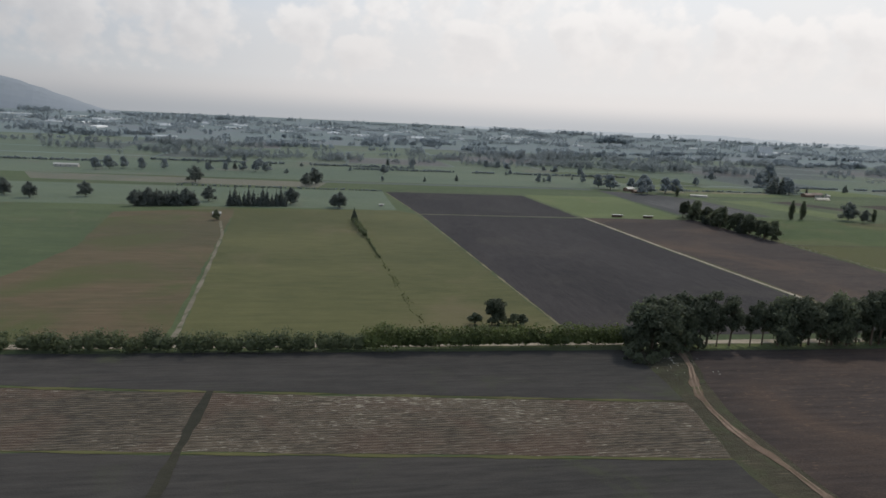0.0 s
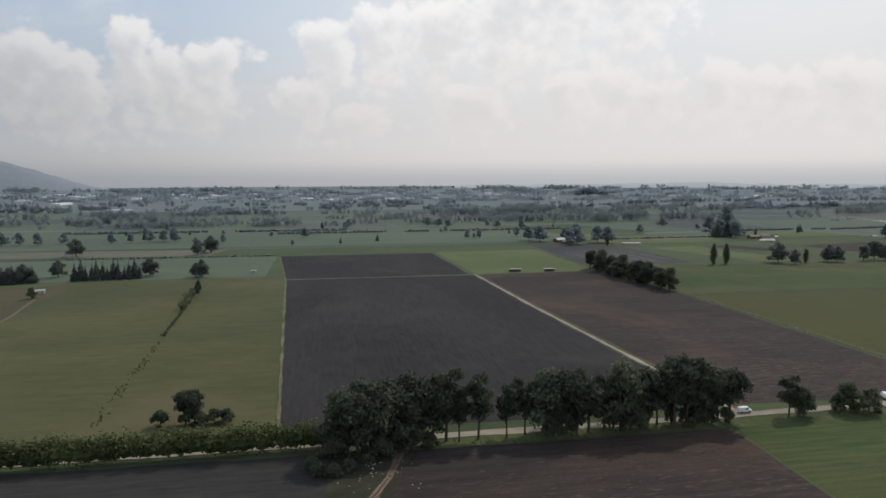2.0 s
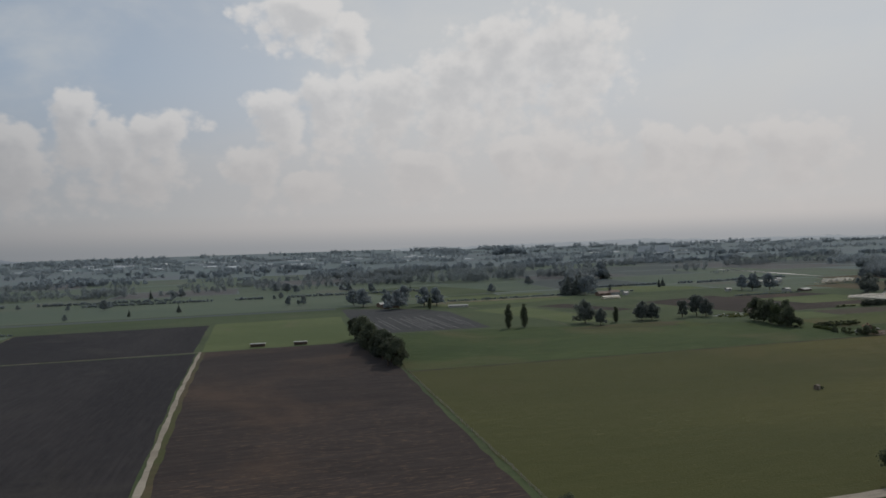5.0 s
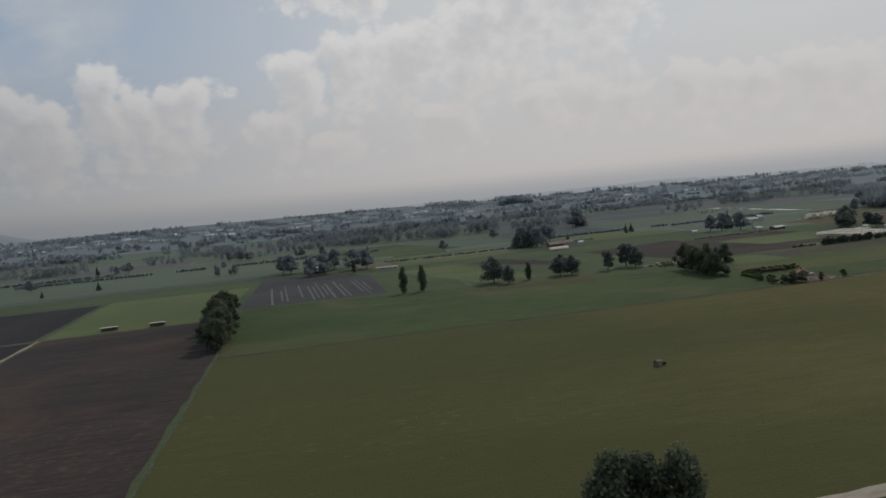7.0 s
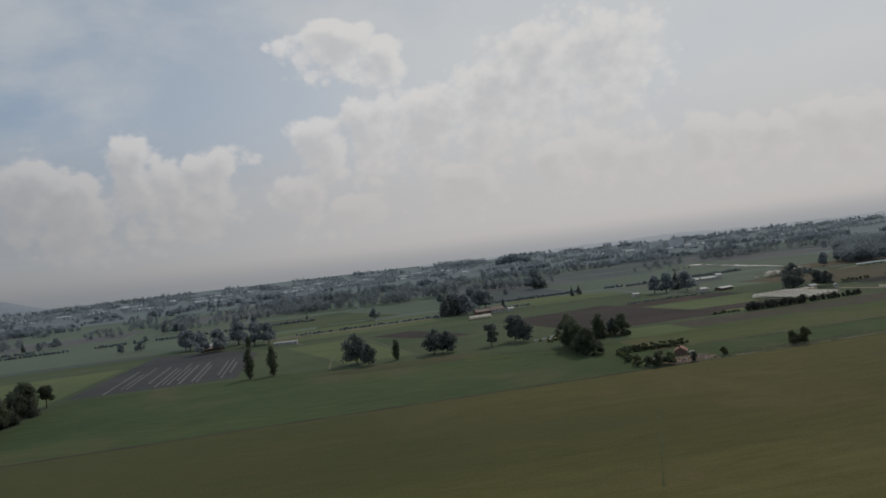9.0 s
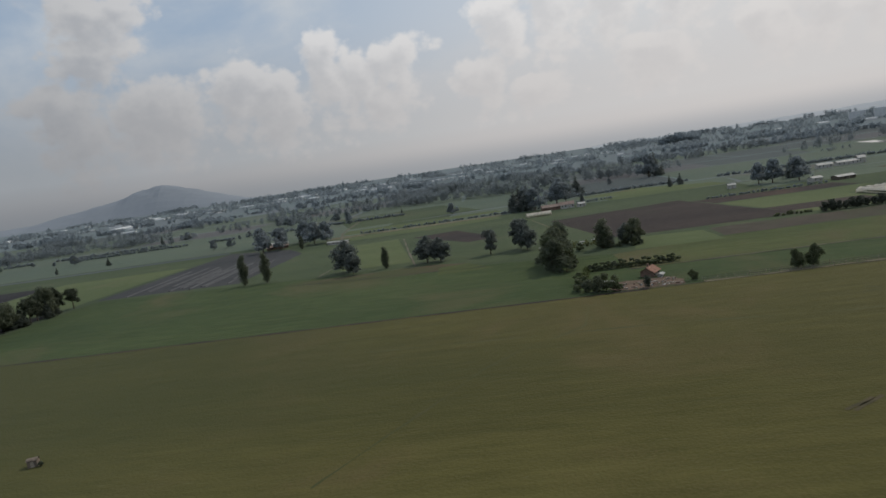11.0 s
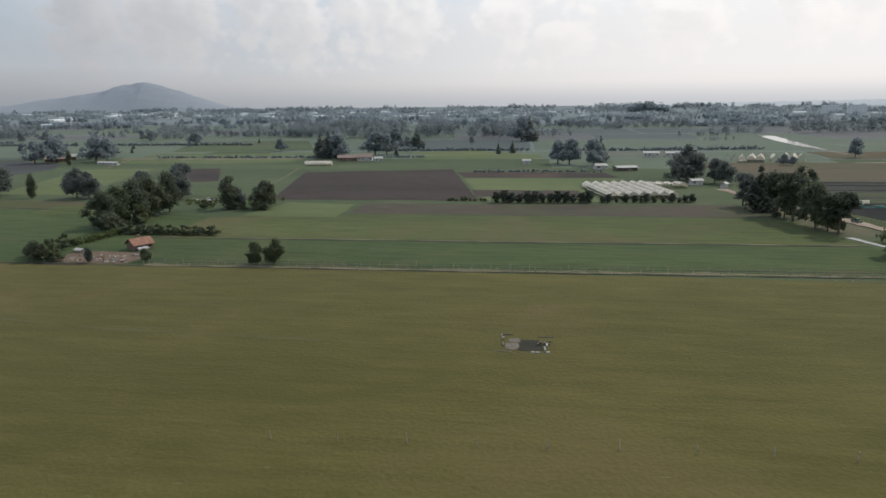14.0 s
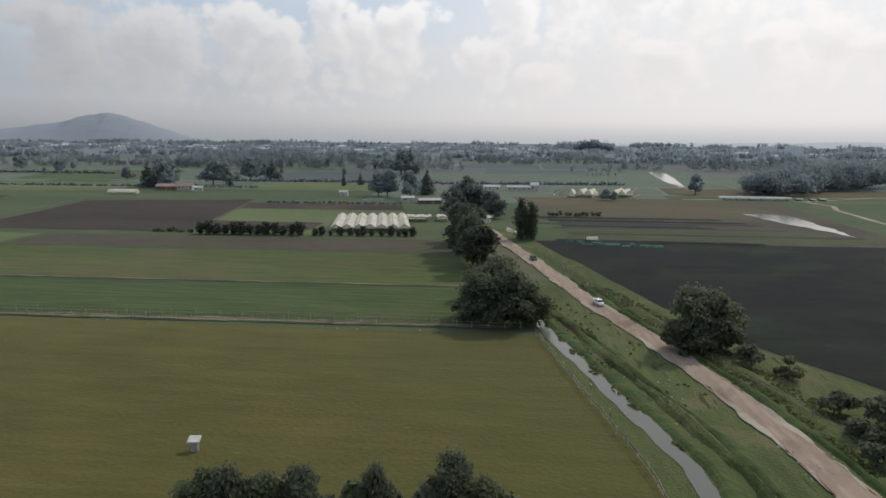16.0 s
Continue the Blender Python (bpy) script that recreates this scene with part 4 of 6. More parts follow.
# ---- trees by place ----
for i in range(13):
    plant("conifer", -16 + i * 2.3, 354 + 0.25 * i + (i % 2) * 1.5, 9.0 + 2.2 * math.sin(i * 1.9), fat=0.9 + 0.2 * math.sin(i * 2.9), group="conifer group")
for i in range(15):
    plant("conifer" if i % 3 else "oak_a", -60 + i * 1.9, 346 + 0.5 * i + (i % 2) * 2, 8.0 + 0.9 * math.sin(i * 2.7), fat=1.5 if i % 3 else 0.9, group="tree group")
for u, v, h, k in ((-29, 370, 8, "oak_a"), (-16, 308, 4.5, "oak_a"),
                   (14, 366, 9, "oak_b"), (40, 357, 8.5, "oak_a"), (37, 358, 7, "oak_a"), (45.6, 316, 6.5, "conifer"), (46, 309, 5.5, "conifer"), (-52, 462, 11, "oak_b"), (20, 458, 9, "oak_b"), (26, 470, 11, "oak_a"),
                   (-92, 377, 8, "oak_a"), (-115, 367, 8, "oak_b"), (-130, 375, 9, "oak_a"), (-134, 530, 9, "oak_a"), (-127, 538, 10, "oak_a"), (-119, 547, 9, "oak_b"), (-105, 542, 9, "oak_b"), (-90, 549, 8, "oak_b"),
                   (-57, 547, 7, "oak_b"), (-45, 552, 7, "oak_b"), (-32, 557, 8, "oak_b"), (-22, 555, 9, "oak_b"), (-14, 554, 8, "oak_b"),
                   (71.8, 155, 7.2, "gum_a"), (73.4, 155.4, 6.8, "gum_a"), (72.6, 154.6, 3.6, "bush"), (67.4, 154.6, 3.4, "bush"), (77.2, 154.4, 3.2, "bush"), (79.4, 154.8, 2.9, "bush"), (74.6, 154.5, 2.8, "bush")):
    plant(k, u, v, h)

# uneven row of tall trees along the road
ROW = random.Random(11)
ROAD_TREES = [(101, 136, 11.0, "oak_a", 0.9), (103.5, 134, 12.0, "gum_a", 1.1), (106, 137, 12.8, "gum_a", 1.15), (108, 134.5, 10.5, "oak_a", 1.0), (110, 137.5, 12.4, "gum_a", 1.1), (112.5, 136.4, 9.5, "oak_a", 0.85), (114, 138, 13.2, "gum_a", 1.0), (117, 137, 11.2, "gum_a", 0.95),
              (119.5, 138, 12.9, "gum_b", 0.95), (121.8, 137.4, 10.2, "gum_b", 0.7), (125.4, 137.8, 11.6, "gum_b", 0.9), (130.6, 137.4, 9.8, "gum_b", 0.75), (134.2, 138, 10.6, "gum_b", 0.8)]
u = 138.0
while u < 176:
    edge = u > 160
    ROAD_TREES.append((u, 137.4 + ROW.uniform(-0.9, 1.0), ROW.uniform(9.6, 13.4) + (1.0 if edge else 0.0), ROW.choice(("gum_a", "gum_a", "gum_b", "oak_a", "gum_a")), ROW.uniform(0.72, 1.15)))
    if ROW.random() < 0.55:
        ROAD_TREES.append((u + ROW.uniform(-1, 1), 137.6 + ROW.uniform(-0.8, 0.8), ROW.uniform(3.0, 6.5), ROW.choice(("oak_a", "bush")), ROW.uniform(0.7, 0.95)))
    u += ROW.uniform(1.5, 3.3)
for u, h in ((99, 4.2), (102, 5.0), (105, 4.6), (109, 4.4), (112, 3.8), (116, 3.0)):
    ROAD_TREES.append((u, 135.2 + ROW.uniform(-0.6, 0.8), h, "bush", 1.1))
ROAD_TREES += [(188.5, 138, 8, "gum_b", 1), (191, 137, 6, "oak_a", 0.9), (202, 137.6, 6, "oak_a", 1), (199.6, 138.2, 4.2, "oak_a", 0.8), (206, 137.2, 5, "bush", 1), (224, 143.5, 4, "oak_a", 1), (236, 142.8, 4.2, "gum_b", 0.9), (242, 144, 5, "oak_a", 1), (301, 142.8, 9.5, "oak_a", 0.9), (305, 143.5, 9.2, "gum_a", 1.0), (309, 142.5, 9.0, "oak_a", 0.9)]
for u, v, h, k, fat in ROAD_TREES:
    plant(k, u, v, h, rng=ROW, fat=fat, group="trees along the road")
for u, v, h in ((97, 127.5, 2.6), (99.5, 127, 2.4), (102, 129, 2.2), (105, 131, 2.0), (96, 130, 2.6)):
    plant("bush", u, v, h)

# tree belt at the corner of the brown field
TB = random.Random(44)
for i in range(27):
    v = 279 + i * 2.85 + TB.uniform(-1.2, 1.2)
    u = 241.4 - (v - 278) * 0.055 + TB.uniform(-2.6, 2.4)
    kind = TB.choice(("oak_a", "gum_a", "oak_a", "conifer", "gum_a"))
    h = TB.uniform(6.2, 9.6) if i % 3 else TB.uniform(9.2, 11.4)
    plant(kind, u, v, h, fat=TB.uniform(1.35, 1.7) if kind == "conifer" else TB.uniform(0.85, 1.15), rng=TB, group="tree belt")

# middle distance
for u, v, h, k, fat in ((309, 353, 11, "poplar", 1), (317.5, 354, 10.8, "poplar", 1.05), (349, 353, 11.5, "oak_b", 1), (353, 345, 8, "oak_a", 0.8), (364, 350, 7.5, "poplar", 1.2), (379, 351, 9.5, "oak_b", 1.05), (384, 350, 8.5, "oak_a", 1), (402, 351, 9, "gum_b", 1), (413, 355, 11, "gum_b", 1), (415, 350, 9, "oak_b", 0.9),
                        (421, 301, 9.0, "oak_a", 0.9), (421.5, 307, 9.8, "oak_b", 0.85), (422.5, 313, 10.2, "oak_a", 0.9), (423.5, 319, 10.6, "oak_a", 0.85), (424.5, 326, 11, "oak_a", 0.8), (424.5, 299, 4.5, "bush", 1.2), (426.3, 309, 4.5, "bush_b", 1.1),
                        (439, 332, 9, "poplar", 1.7), (440.5, 335, 6, "oak_a", 1), (449, 333.5, 8, "oak_a", 0.95), (447, 337, 6.5, "oak_b", 1), (476.2, 269.6, 5.0, "oak_b", 0.72), (472.6, 269.4, 4.4, "oak_b", 0.75),
                        (429, 268.5, 4, "oak_a", 1), (432.5, 268.6, 3.2, "bush_b", 1), (431, 270, 3.6, "bush_b", 1), (427, 270, 3, "bush", 1), (450.5, 270, 2.6, "oak_b", 0.8), (440, 268.3, 2.6, "young", 1),
                        (254, 512, 11, "oak_a", 1), (259, 500, 12, "oak_a", 1.1), (271, 470, 11, "oak_b", 1.1), (279, 476, 12, "oak_a", 1.1), (286, 499, 13, "oak_a", 1), (297, 482, 12.5, "oak_a", 1.1), (305, 480, 12, "oak_a", 1), (296, 462, 7, "poplar", 1.2),
                        (412, 508, 14, "conifer", 1.5), (415, 513, 15, "conifer", 1.6), (420, 508, 15, "conifer", 1.5), (424, 503, 13, "oak_a", 1), (418.5, 518, 14, "oak_a", 1), (438, 528, 13, "oak_a", 1.2), (444, 532, 12, "oak_a", 1.1), (443, 570, 14, "oak_a", 1.1), (455, 574, 14, "conifer", 1.6), (521, 662, 18, "oak_a", 1.1), (527, 668, 20, "conifer", 1.5),
                        (539, 477, 11, "oak_a", 1), (544, 472, 12, "oak_a", 1.1), (555, 467, 12, "oak_a", 1.1), (560, 488, 13, "conifer", 1.5), (583, 410, 13, "oak_a", 1), (579, 404, 10, "oak_b", 1), (587, 414, 9, "oak_a", 1),
                        (583.7, 347, 9.5, "gum_a", 1.0), (585.5, 340, 13.0, "conifer", 1.6), (587, 331, 12, "gum_a", 1.2), (588, 323, 12.5, "gum_a", 1.0), (589.5, 314, 10.5, "oak_a", 0.95), (591, 306, 10.2, "gum_a", 1.15), (587.5, 327, 7, "bush", 0.9), (590.5, 310, 6, "bush_b", 0.9),
                        (594, 284, 7.6, "oak_b", 1.2), (595.3, 277.5, 8.0, "oak_a", 1.2), (596.6, 269.5, 8.2, "oak_a", 1.15), (592.2, 271, 7.2, "oak_a", 1.2), (599, 271.5, 6.0, "oak_b", 1.1), (590, 273, 3.5, "bush", 1.0),
                        (600.4, 352, 10.4, "poplar", 1.2), (603.0, 351, 9.6, "poplar", 1.15), (601.8, 354, 7.5, "oak_d", 0.6), (591, 402, 9, "gum_b", 1), (593, 398, 8, "oak_a", 1), (618.6, 261.5, 8.2, "oak_a", 1.0), (621.6, 262, 7.6, "oak_a", 1.1), (617.4, 260.6, 3.8, "bush", 1.1), (620.2, 260.4, 4.2, "bush_b", 1.0), (623, 261.5, 4, "bush", 1.1), (640, 246, 7, "oak_a", 1.1), (634, 241, 4, "bush", 1.2), (627.5, 243, 2.6, "bush", 1.3), (630.5, 240.5, 3.2, "bush", 1.3), (629, 236.5, 2.4, "bush_b", 1.2), (626.5, 237.5, 2.2, "bush", 1.2), (632.5, 236, 3.4, "bush", 1.3), (625.5, 233, 2.0, "bush", 1.2), (628.5, 231.5, 2.6, "bush", 1.3), (624, 257, 2.6, "bush", 1.2), (627, 253, 2.2, "bush_b", 1.2), (690, 514, 10, "oak_a", 1),
                        (640, 472, 5, "oak_a", 1.1), (643.5, 471, 4, "oak_b", 1.1)):
    plant(k, u, v, h, fat=fat)

# clipped conifers in front of the greenhouses
for i in range(13):
    plant("young", 514.5 + i * 2.25, 349.5 + 0.1 * i, 3.0 + 0.5 * math.sin(i * 1.7), fat=1.5, group="row of small conifers")
for i in range(13):
    plant("young", 545.5 + i * 2.2 + 0.5 * math.sin(i * 5.1), 351.2 + 0.2 * i, 1.9 + 0.7 * math.sin(i * 2.3), fat=1.5, group="row of small conifers")
# near trees by the last meadow
for u, v, h, k, fat in ((576, 218.5, 4.9, "oak_b", 0.85), (578.3, 218, 5.1, "oak_a", 0.85), (580.6, 218.3, 5.0, "oak_b", 0.85), (582.6, 218.4, 5.3, "oak_a", 0.78), (575.6, 219, 3.4, "bush", 0.9), (577.2, 219, 3.6, "bush_b", 0.9), (579.5, 219.2, 3.8, "bush", 0.9), (581.8, 219, 3.6, "bush_b", 0.9), (584, 218.2, 3.4, "bush", 0.9),
                        (587.6, 219, 5.3, "oak_a", 0.55), (586.3, 218.8, 3.8, "bush_b", 0.8), (588.4, 219.4, 3.2, "bush", 0.8),
                        (592.2, 221, 5.5, "oak_a", 0.78), (594.3, 220.2, 4.6, "oak_b", 0.8), (591.0, 220.4, 3.8, "bush", 0.9), (595.6, 219.6, 3.0, "bush_b", 0.9)):
    plant(k, u, v, h, fat=fat)

# ---- hedges and far woods ----
HR = random.Random(21)
leaf_mass("hedge", [(u + HR.uniform(-0.6, 0.6), 138.8 + HR.uniform(-0.5, 0.5) + max(0, 20 - u) * 0.04, 2.3, 4.3 + HR.uniform(-0.7, 0.8)) for u in np.arange(-60, 40, 2.0) if HR.random() > 0.03], 330, 0.17, LEAF_MID, "ragged dark roadside hedge with gaps", "hedge", seed=4)
leaf_mass("hedge", [(u, 138.6 + HR.uniform(-0.3, 0.3), 2.3, 5.6 + HR.uniform(-0.3, 0.3)) for u in np.arange(40, 101, 1.7)], 380, 0.18, LEAF_HEDGE, "tall clipped light green roadside hedge", "hedge", seed=5)
leaf_mass("tussocks", [(54.6 - (v - 156) * 0.055 + HR.gauss(0, 0.7), v, HR.uniform(0.3, 0.6), 0.12 + 0.22 * HR.random()) for v in np.arange(157, 236, 0.7) if HR.random() > 0.25 + 0.3 * math.sin(v * 0.31)], 12, 0.10, LEAF_HEDGE, "broken line of rough weeds between pastures", "grass", "stuff", cored=False, seed=6)
leaf_mass("hedgerow", [(54.6 - (v - 156) * 0.055 + HR.uniform(-0.25, 0.25), v, 0.6, 0.5 + 0.6 * HR.random()) for v in np.arange(232, 272, 1.0) if HR.random() > 0.12], 34, 0.12, LEAF_MID, "low narrow hedgerow between pastures", "hedge", seed=6)
leaf_mass("hedgerow", [(48 - (v - 270) * 0.06 + HR.uniform(-0.8, 0.8), v, 1.6, 2.6 + 1.6 * HR.random()) for v in np.arange(272, 310, 3.4)], 130, 0.17, LEAF_MID, "dark hedgerow of shrubs between pastures", "hedge", seed=7)
for k in range(15):
    plant("bush_b" if k % 4 else "bush", 430.5 + 1.55 * k, 295.3 + HR.uniform(-0.3, 0.3), HR.uniform(1.7, 2.2), fat=HR.uniform(1.0, 1.3), group="row of garden shrubs")
plant("bush", 341.6, 201.2, 0.8)
for u, v, h in ((426.2, 281, 2.6), (427.2, 277.5, 2.2), (425, 272.5, 2.6)):
    plant("bush_b", u, v, h, fat=1.1)
leaf_mass("hedge", [(429.2 - 0.25 * k, 294.5 - 1.5 * k, 1.0, 1.7) for k in range(9)], 150, 0.13, LEAF_HEDGE, "light green garden hedge beside a farmhouse", "hedge", seed=9)


def woods(seed, lines, name, label, leaf=LEAF_HAZE_FAR, fine=False):
    """Belts of far trees in clumps along lines: u0, v0, u1, v1, trees, height."""
    r, rng = random.Random(seed), np.random.default_rng(seed)
    cores, cs, rs = [], [], []
    for u0, v0, u1, v1, n, h in lines:
        left = n
        while left > 0:
            f, size = r.random(), r.randint(3, 14)
            left -= size
            mu, mv = u0 + (u1 - u0) * f, v0 + (v1 - v0) * f + r.gauss(0, 9)
            tall = h * r.choice((0.5, 0.6, 0.75, 0.9, 1.1))
            for k in range(size):
                t = tall * r.uniform(0.75, 1.2)
                w = t * r.uniform(0.35, 0.55)
                c = plan(mu + (k - size / 2) * w * 1.1 + r.gauss(0, 1), mv + r.gauss(0, 3.0))
                for q in range(3):
                    s = w * r.uniform(0.45, 0.75)
                    p = (c.x + r.uniform(-0.4, 0.4) * w, c.y + r.uniform(-0.4, 0.4) * w, max(s * 0.7, t * (0.25 + 0.24 * q)))
                    cs.append(p)
                    rs.append(s)
                    if fine:
                        cores.append((p, s * 0.3, rng))
    loose = leaves(rng, cs, rs, len(cs) * (46 if fine else 24), 0.34 if fine else 0.62, 1.05)
    return tagged(new(name, crown_mesh(name, loose, leaf, cores)), label, "trees", kind="stuff")


# tree belts, woods and copse take leaf colours with haze painted in
woods(31, [(-170, 700, 330, 735, 170, 9), (-330, 765, 60, 755, 120, 9), (-60, 716, 60, 712, 40, 9), (100, 820, 330, 800, 90, 10), (230, 755, 330, 745, 50, 9), (340, 715, 560, 725, 100, 11), (290, 860, 700, 900, 160, 12), (-420, 880, 300, 870, 130, 9)], "tree_line", "lines of trees between distant fields, greyed by painted haze", LEAF_HAZE_MID, True)
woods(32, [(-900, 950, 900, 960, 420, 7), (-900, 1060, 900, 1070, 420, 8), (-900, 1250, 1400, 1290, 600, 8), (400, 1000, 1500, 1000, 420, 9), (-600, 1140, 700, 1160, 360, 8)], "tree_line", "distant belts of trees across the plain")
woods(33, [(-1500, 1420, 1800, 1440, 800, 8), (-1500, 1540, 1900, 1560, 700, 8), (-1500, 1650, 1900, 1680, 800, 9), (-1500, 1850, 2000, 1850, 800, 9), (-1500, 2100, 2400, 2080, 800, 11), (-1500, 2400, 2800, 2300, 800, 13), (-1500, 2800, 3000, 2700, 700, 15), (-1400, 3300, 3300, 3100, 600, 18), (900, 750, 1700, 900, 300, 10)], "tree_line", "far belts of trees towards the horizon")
woods(34, [(700, 780, 960, 820, 80, 13), (640, 600, 690, 780, 24, 6)], "woodland", "woods beyond the river, greyed by painted haze", LEAF_HAZE_MID, True)
WD = random.Random(34)
wood_spots = []
for u0, v0, u1, v1, n, h in ((714, 522, 742, 530, 16, 11), (738, 536, 802, 584, 70, 15), (770, 575, 960, 645, 90, 17)):
    for k in range(n):
        f = WD.random()
        wood_spots.append((u0 + (u1 - u0) * f + WD.gauss(0, 3), v0 + (v1 - v0) * f + WD.gauss(0, 7), WD.uniform(4, 7.5), h * WD.uniform(0.8, 1.25)))
leaf_mass("woodland", wood_spots, 330, 0.42, LEAF_HAZE_MID, "dense wood beyond a river bridge, greyed by painted haze", "trees", "stuff", seed=37)


def copse():
    r = random.Random(35)
    c = (1256.0, 1364.0)
    u, v = CU * c[0] - SU * c[1], SU * c[0] + CU * c[1]
    spots = []
    for k in range(64):
        off = r.uniform(-44, 44)
        spots.append((u + off, v + r.gauss(0, 8), r.uniform(4, 7), (41 - 15 * (abs(off) / 44) ** 1.7) * r.uniform(0.72, 1.0)))
    leaf_mass("copse", spots, 70, 1.1, LEAF_HAZE_FAR, "tall copse standing out on the horizon", "trees", "stuff", seed=36)


copse()


# ---- greenhouses ----
def greenhouse(u, v, turn, bays, bay, length, eave, ridge, label, torn=(), skin=FILM):
    """A row of gabled bays with film roofs on posts; torn bays show their bare frames."""
    g = thing("greenhouse", at(u, v, 0, turn), label, "greenhouse")
    r = random.Random(int(u * 7 + v))
    for i in range(bays):
        x0, x1, xm = i * bay, (i + 1) * bay, (i + 0.5) * bay
        n = max(2, int(length / 6))
        for side, xa in ((0, x0), (1, x1)):
            if i in torn and (side or r.random() < 0.6):
                continue
            for k in range(n):
                y0, y1 = length * k / n, length * (k + 1) / n - 0.12
                xq = (xa + xm) / 2
                zq = (eave + ridge) / 2 + 0.22 + r.uniform(-0.12, 0.05)
                s = Shape()
                i0 = [(xa, eave), (xq, zq), (xm, ridge - 0.03)]
                s.v += [(x, y, z - d) for d in (0, 0.05) for y in (y0, y1) for x, z in i0]
                s.f += [(0, 1, 4, 3), (1, 2, 5, 4), (6, 9, 10, 7), (7, 10, 11, 8), (0, 3, 9, 6), (2, 8, 11, 5), (0, 6, 7, 1), (1, 7, 8, 2), (3, 4, 10, 9), (4, 5, 11, 10)]
                part("roof_panel", s, skin, g)
        fr = Shape()
        for y in (0, length * 0.5, length):
            fr.tube((x0, y, eave), (xm, y, ridge), 0.06, 0.06, 4)
            fr.tube((xm, y, ridge), (x1, y, eave), 0.06, 0.06, 4)
        fr.tube((xm, 0, ridge), (xm, length, ridge), 0.05, 0.05, 4)
        part("roof_frame", fr, TIMBER, g)
        if i not in torn:
            e = Shape()
            e.poly([(x0, length, 0.3), (x1, length, 0.3), (x1, length, eave), (xm, length, ridge - 0.1), (x0, length, eave)])
            part("end_film", e, skin, g)
            e = Shape()
            e.poly([(x0, 0.02, eave - 0.2), (x1, 0.02, eave - 0.2), (x1, 0.02, eave), (xm, 0.02, ridge - 0.1), (x0, 0.02, eave)])
            part("end_film", e, skin, g)
    for i in range(bays + 1):
        for y in (0, length / 3, 2 * length / 3, length):
            p = Shape()
            p.tube((i * bay, y, -0.1), (i * bay, y, eave), 0.07, 0.06, 5)
            part("post", p, TIMBER, g)
    w = Shape()
    w.box(-0.03, 0.2, 0.4, 0.03, length - 0.2, eave - 0.5)
    part("side_film", w, skin, g)
    w = Shape()
    w.box(bays * bay - 0.03, 0.2, 0.4, bays * bay + 0.03, length - 0.2, eave - 0.5)
    part("side_film", w, skin, g)
    return g


greenhouse(547.8, 357.5, 10, 7, 3.2, 30, 1.3, 2.3, "large white film greenhouse of seven gabled bays")
greenhouse(565.3, 384, 10, 4, 3.3, 6, 1.5, 1.8, "low flat greenhouse with a sagging white cover", torn=(2,))
for u, v, turn, b, w, l, torn in ((618.5, 487, -14, 3, 3.3, 8, (0, 1)), (629, 488, -20, 2, 3.9, 13, ()), (637.5, 490, -12, 2, 3.5, 9, (0, 1)), (645, 490.5, -24, 3, 3.6, 15, (2,))):
    greenhouse(u, v, turn, b, w, l, 1.5, 3.6, "ruined greenhouse of bare frames and torn white film" if torn else "white film greenhouse among ruined ones", torn)
greenhouse(417.5, 466, -84, 1, 3.6, 13, 1.1, 2.3, "small white tunnel greenhouse beside a farmhouse")


def far_sheds():
    """Long pale greenhouses and halls in the far distance."""
    r = random.Random(5)
    kinds = []
    for l, w, h in ((60, 16, 4.5), (90, 22, 5), (34, 14, 5), (48, 30, 6)):
        s = thing("greenhouse", at(0, 0), "long pale greenhouse far out on the plain", "greenhouse")
        walls, roof = Shape(), Shape()
        walls.box(0, 0, -0.2, l, w, h * 0.7)
        for k in range(3):
            a, b = w * k / 3, w * (k + 1) / 3
            roof.quad((-0.3, a, h * 0.7), (l + 0.3, a, h * 0.7), (l + 0.3, (a + b) / 2, h), (-0.3, (a + b) / 2, h))
            roof.quad((-0.3, (a + b) / 2, h), (l + 0.3, (a + b) / 2, h), (l + 0.3, b, h * 0.7), (-0.3, b, h * 0.7))
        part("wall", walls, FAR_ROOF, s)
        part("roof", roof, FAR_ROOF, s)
        kinds.append(s)
    spots = [(-606, 1712), (-538, 1765), (-344, 1880), (44, 1638), (96, 1585), (167, 1640), (212, 1544), (497, 1877), (-716, 1937), (-642, 1948), (53, 1800), (181, 1709), (258, 1621), (-388, 1365), (-262, 1564), (-196, 1668), (232, 1562), (-230, 1110), (-300, 1260)]
    spots += [(r.uniform(-1300, 700), r.uniform(1500, 2300)) for _ in range(90)] + [(r.uniform(300, 1500), r.uniform(1100, 2000)) for _ in range(8)]
    for i, (u, v) in enumerate(spots):
        m = at(u, v, 0, r.choice((0, 0, 4, 90, -6)), r.uniform(0.35, 0.75))
        if i < 4:
            kinds[i].matrix_basis = m
        else:
            copy_thing(kinds[i % 4], m @ Matrix.Diagonal([1 / x for x in kinds[i % 4].scale] + [1.0]))


far_sheds()

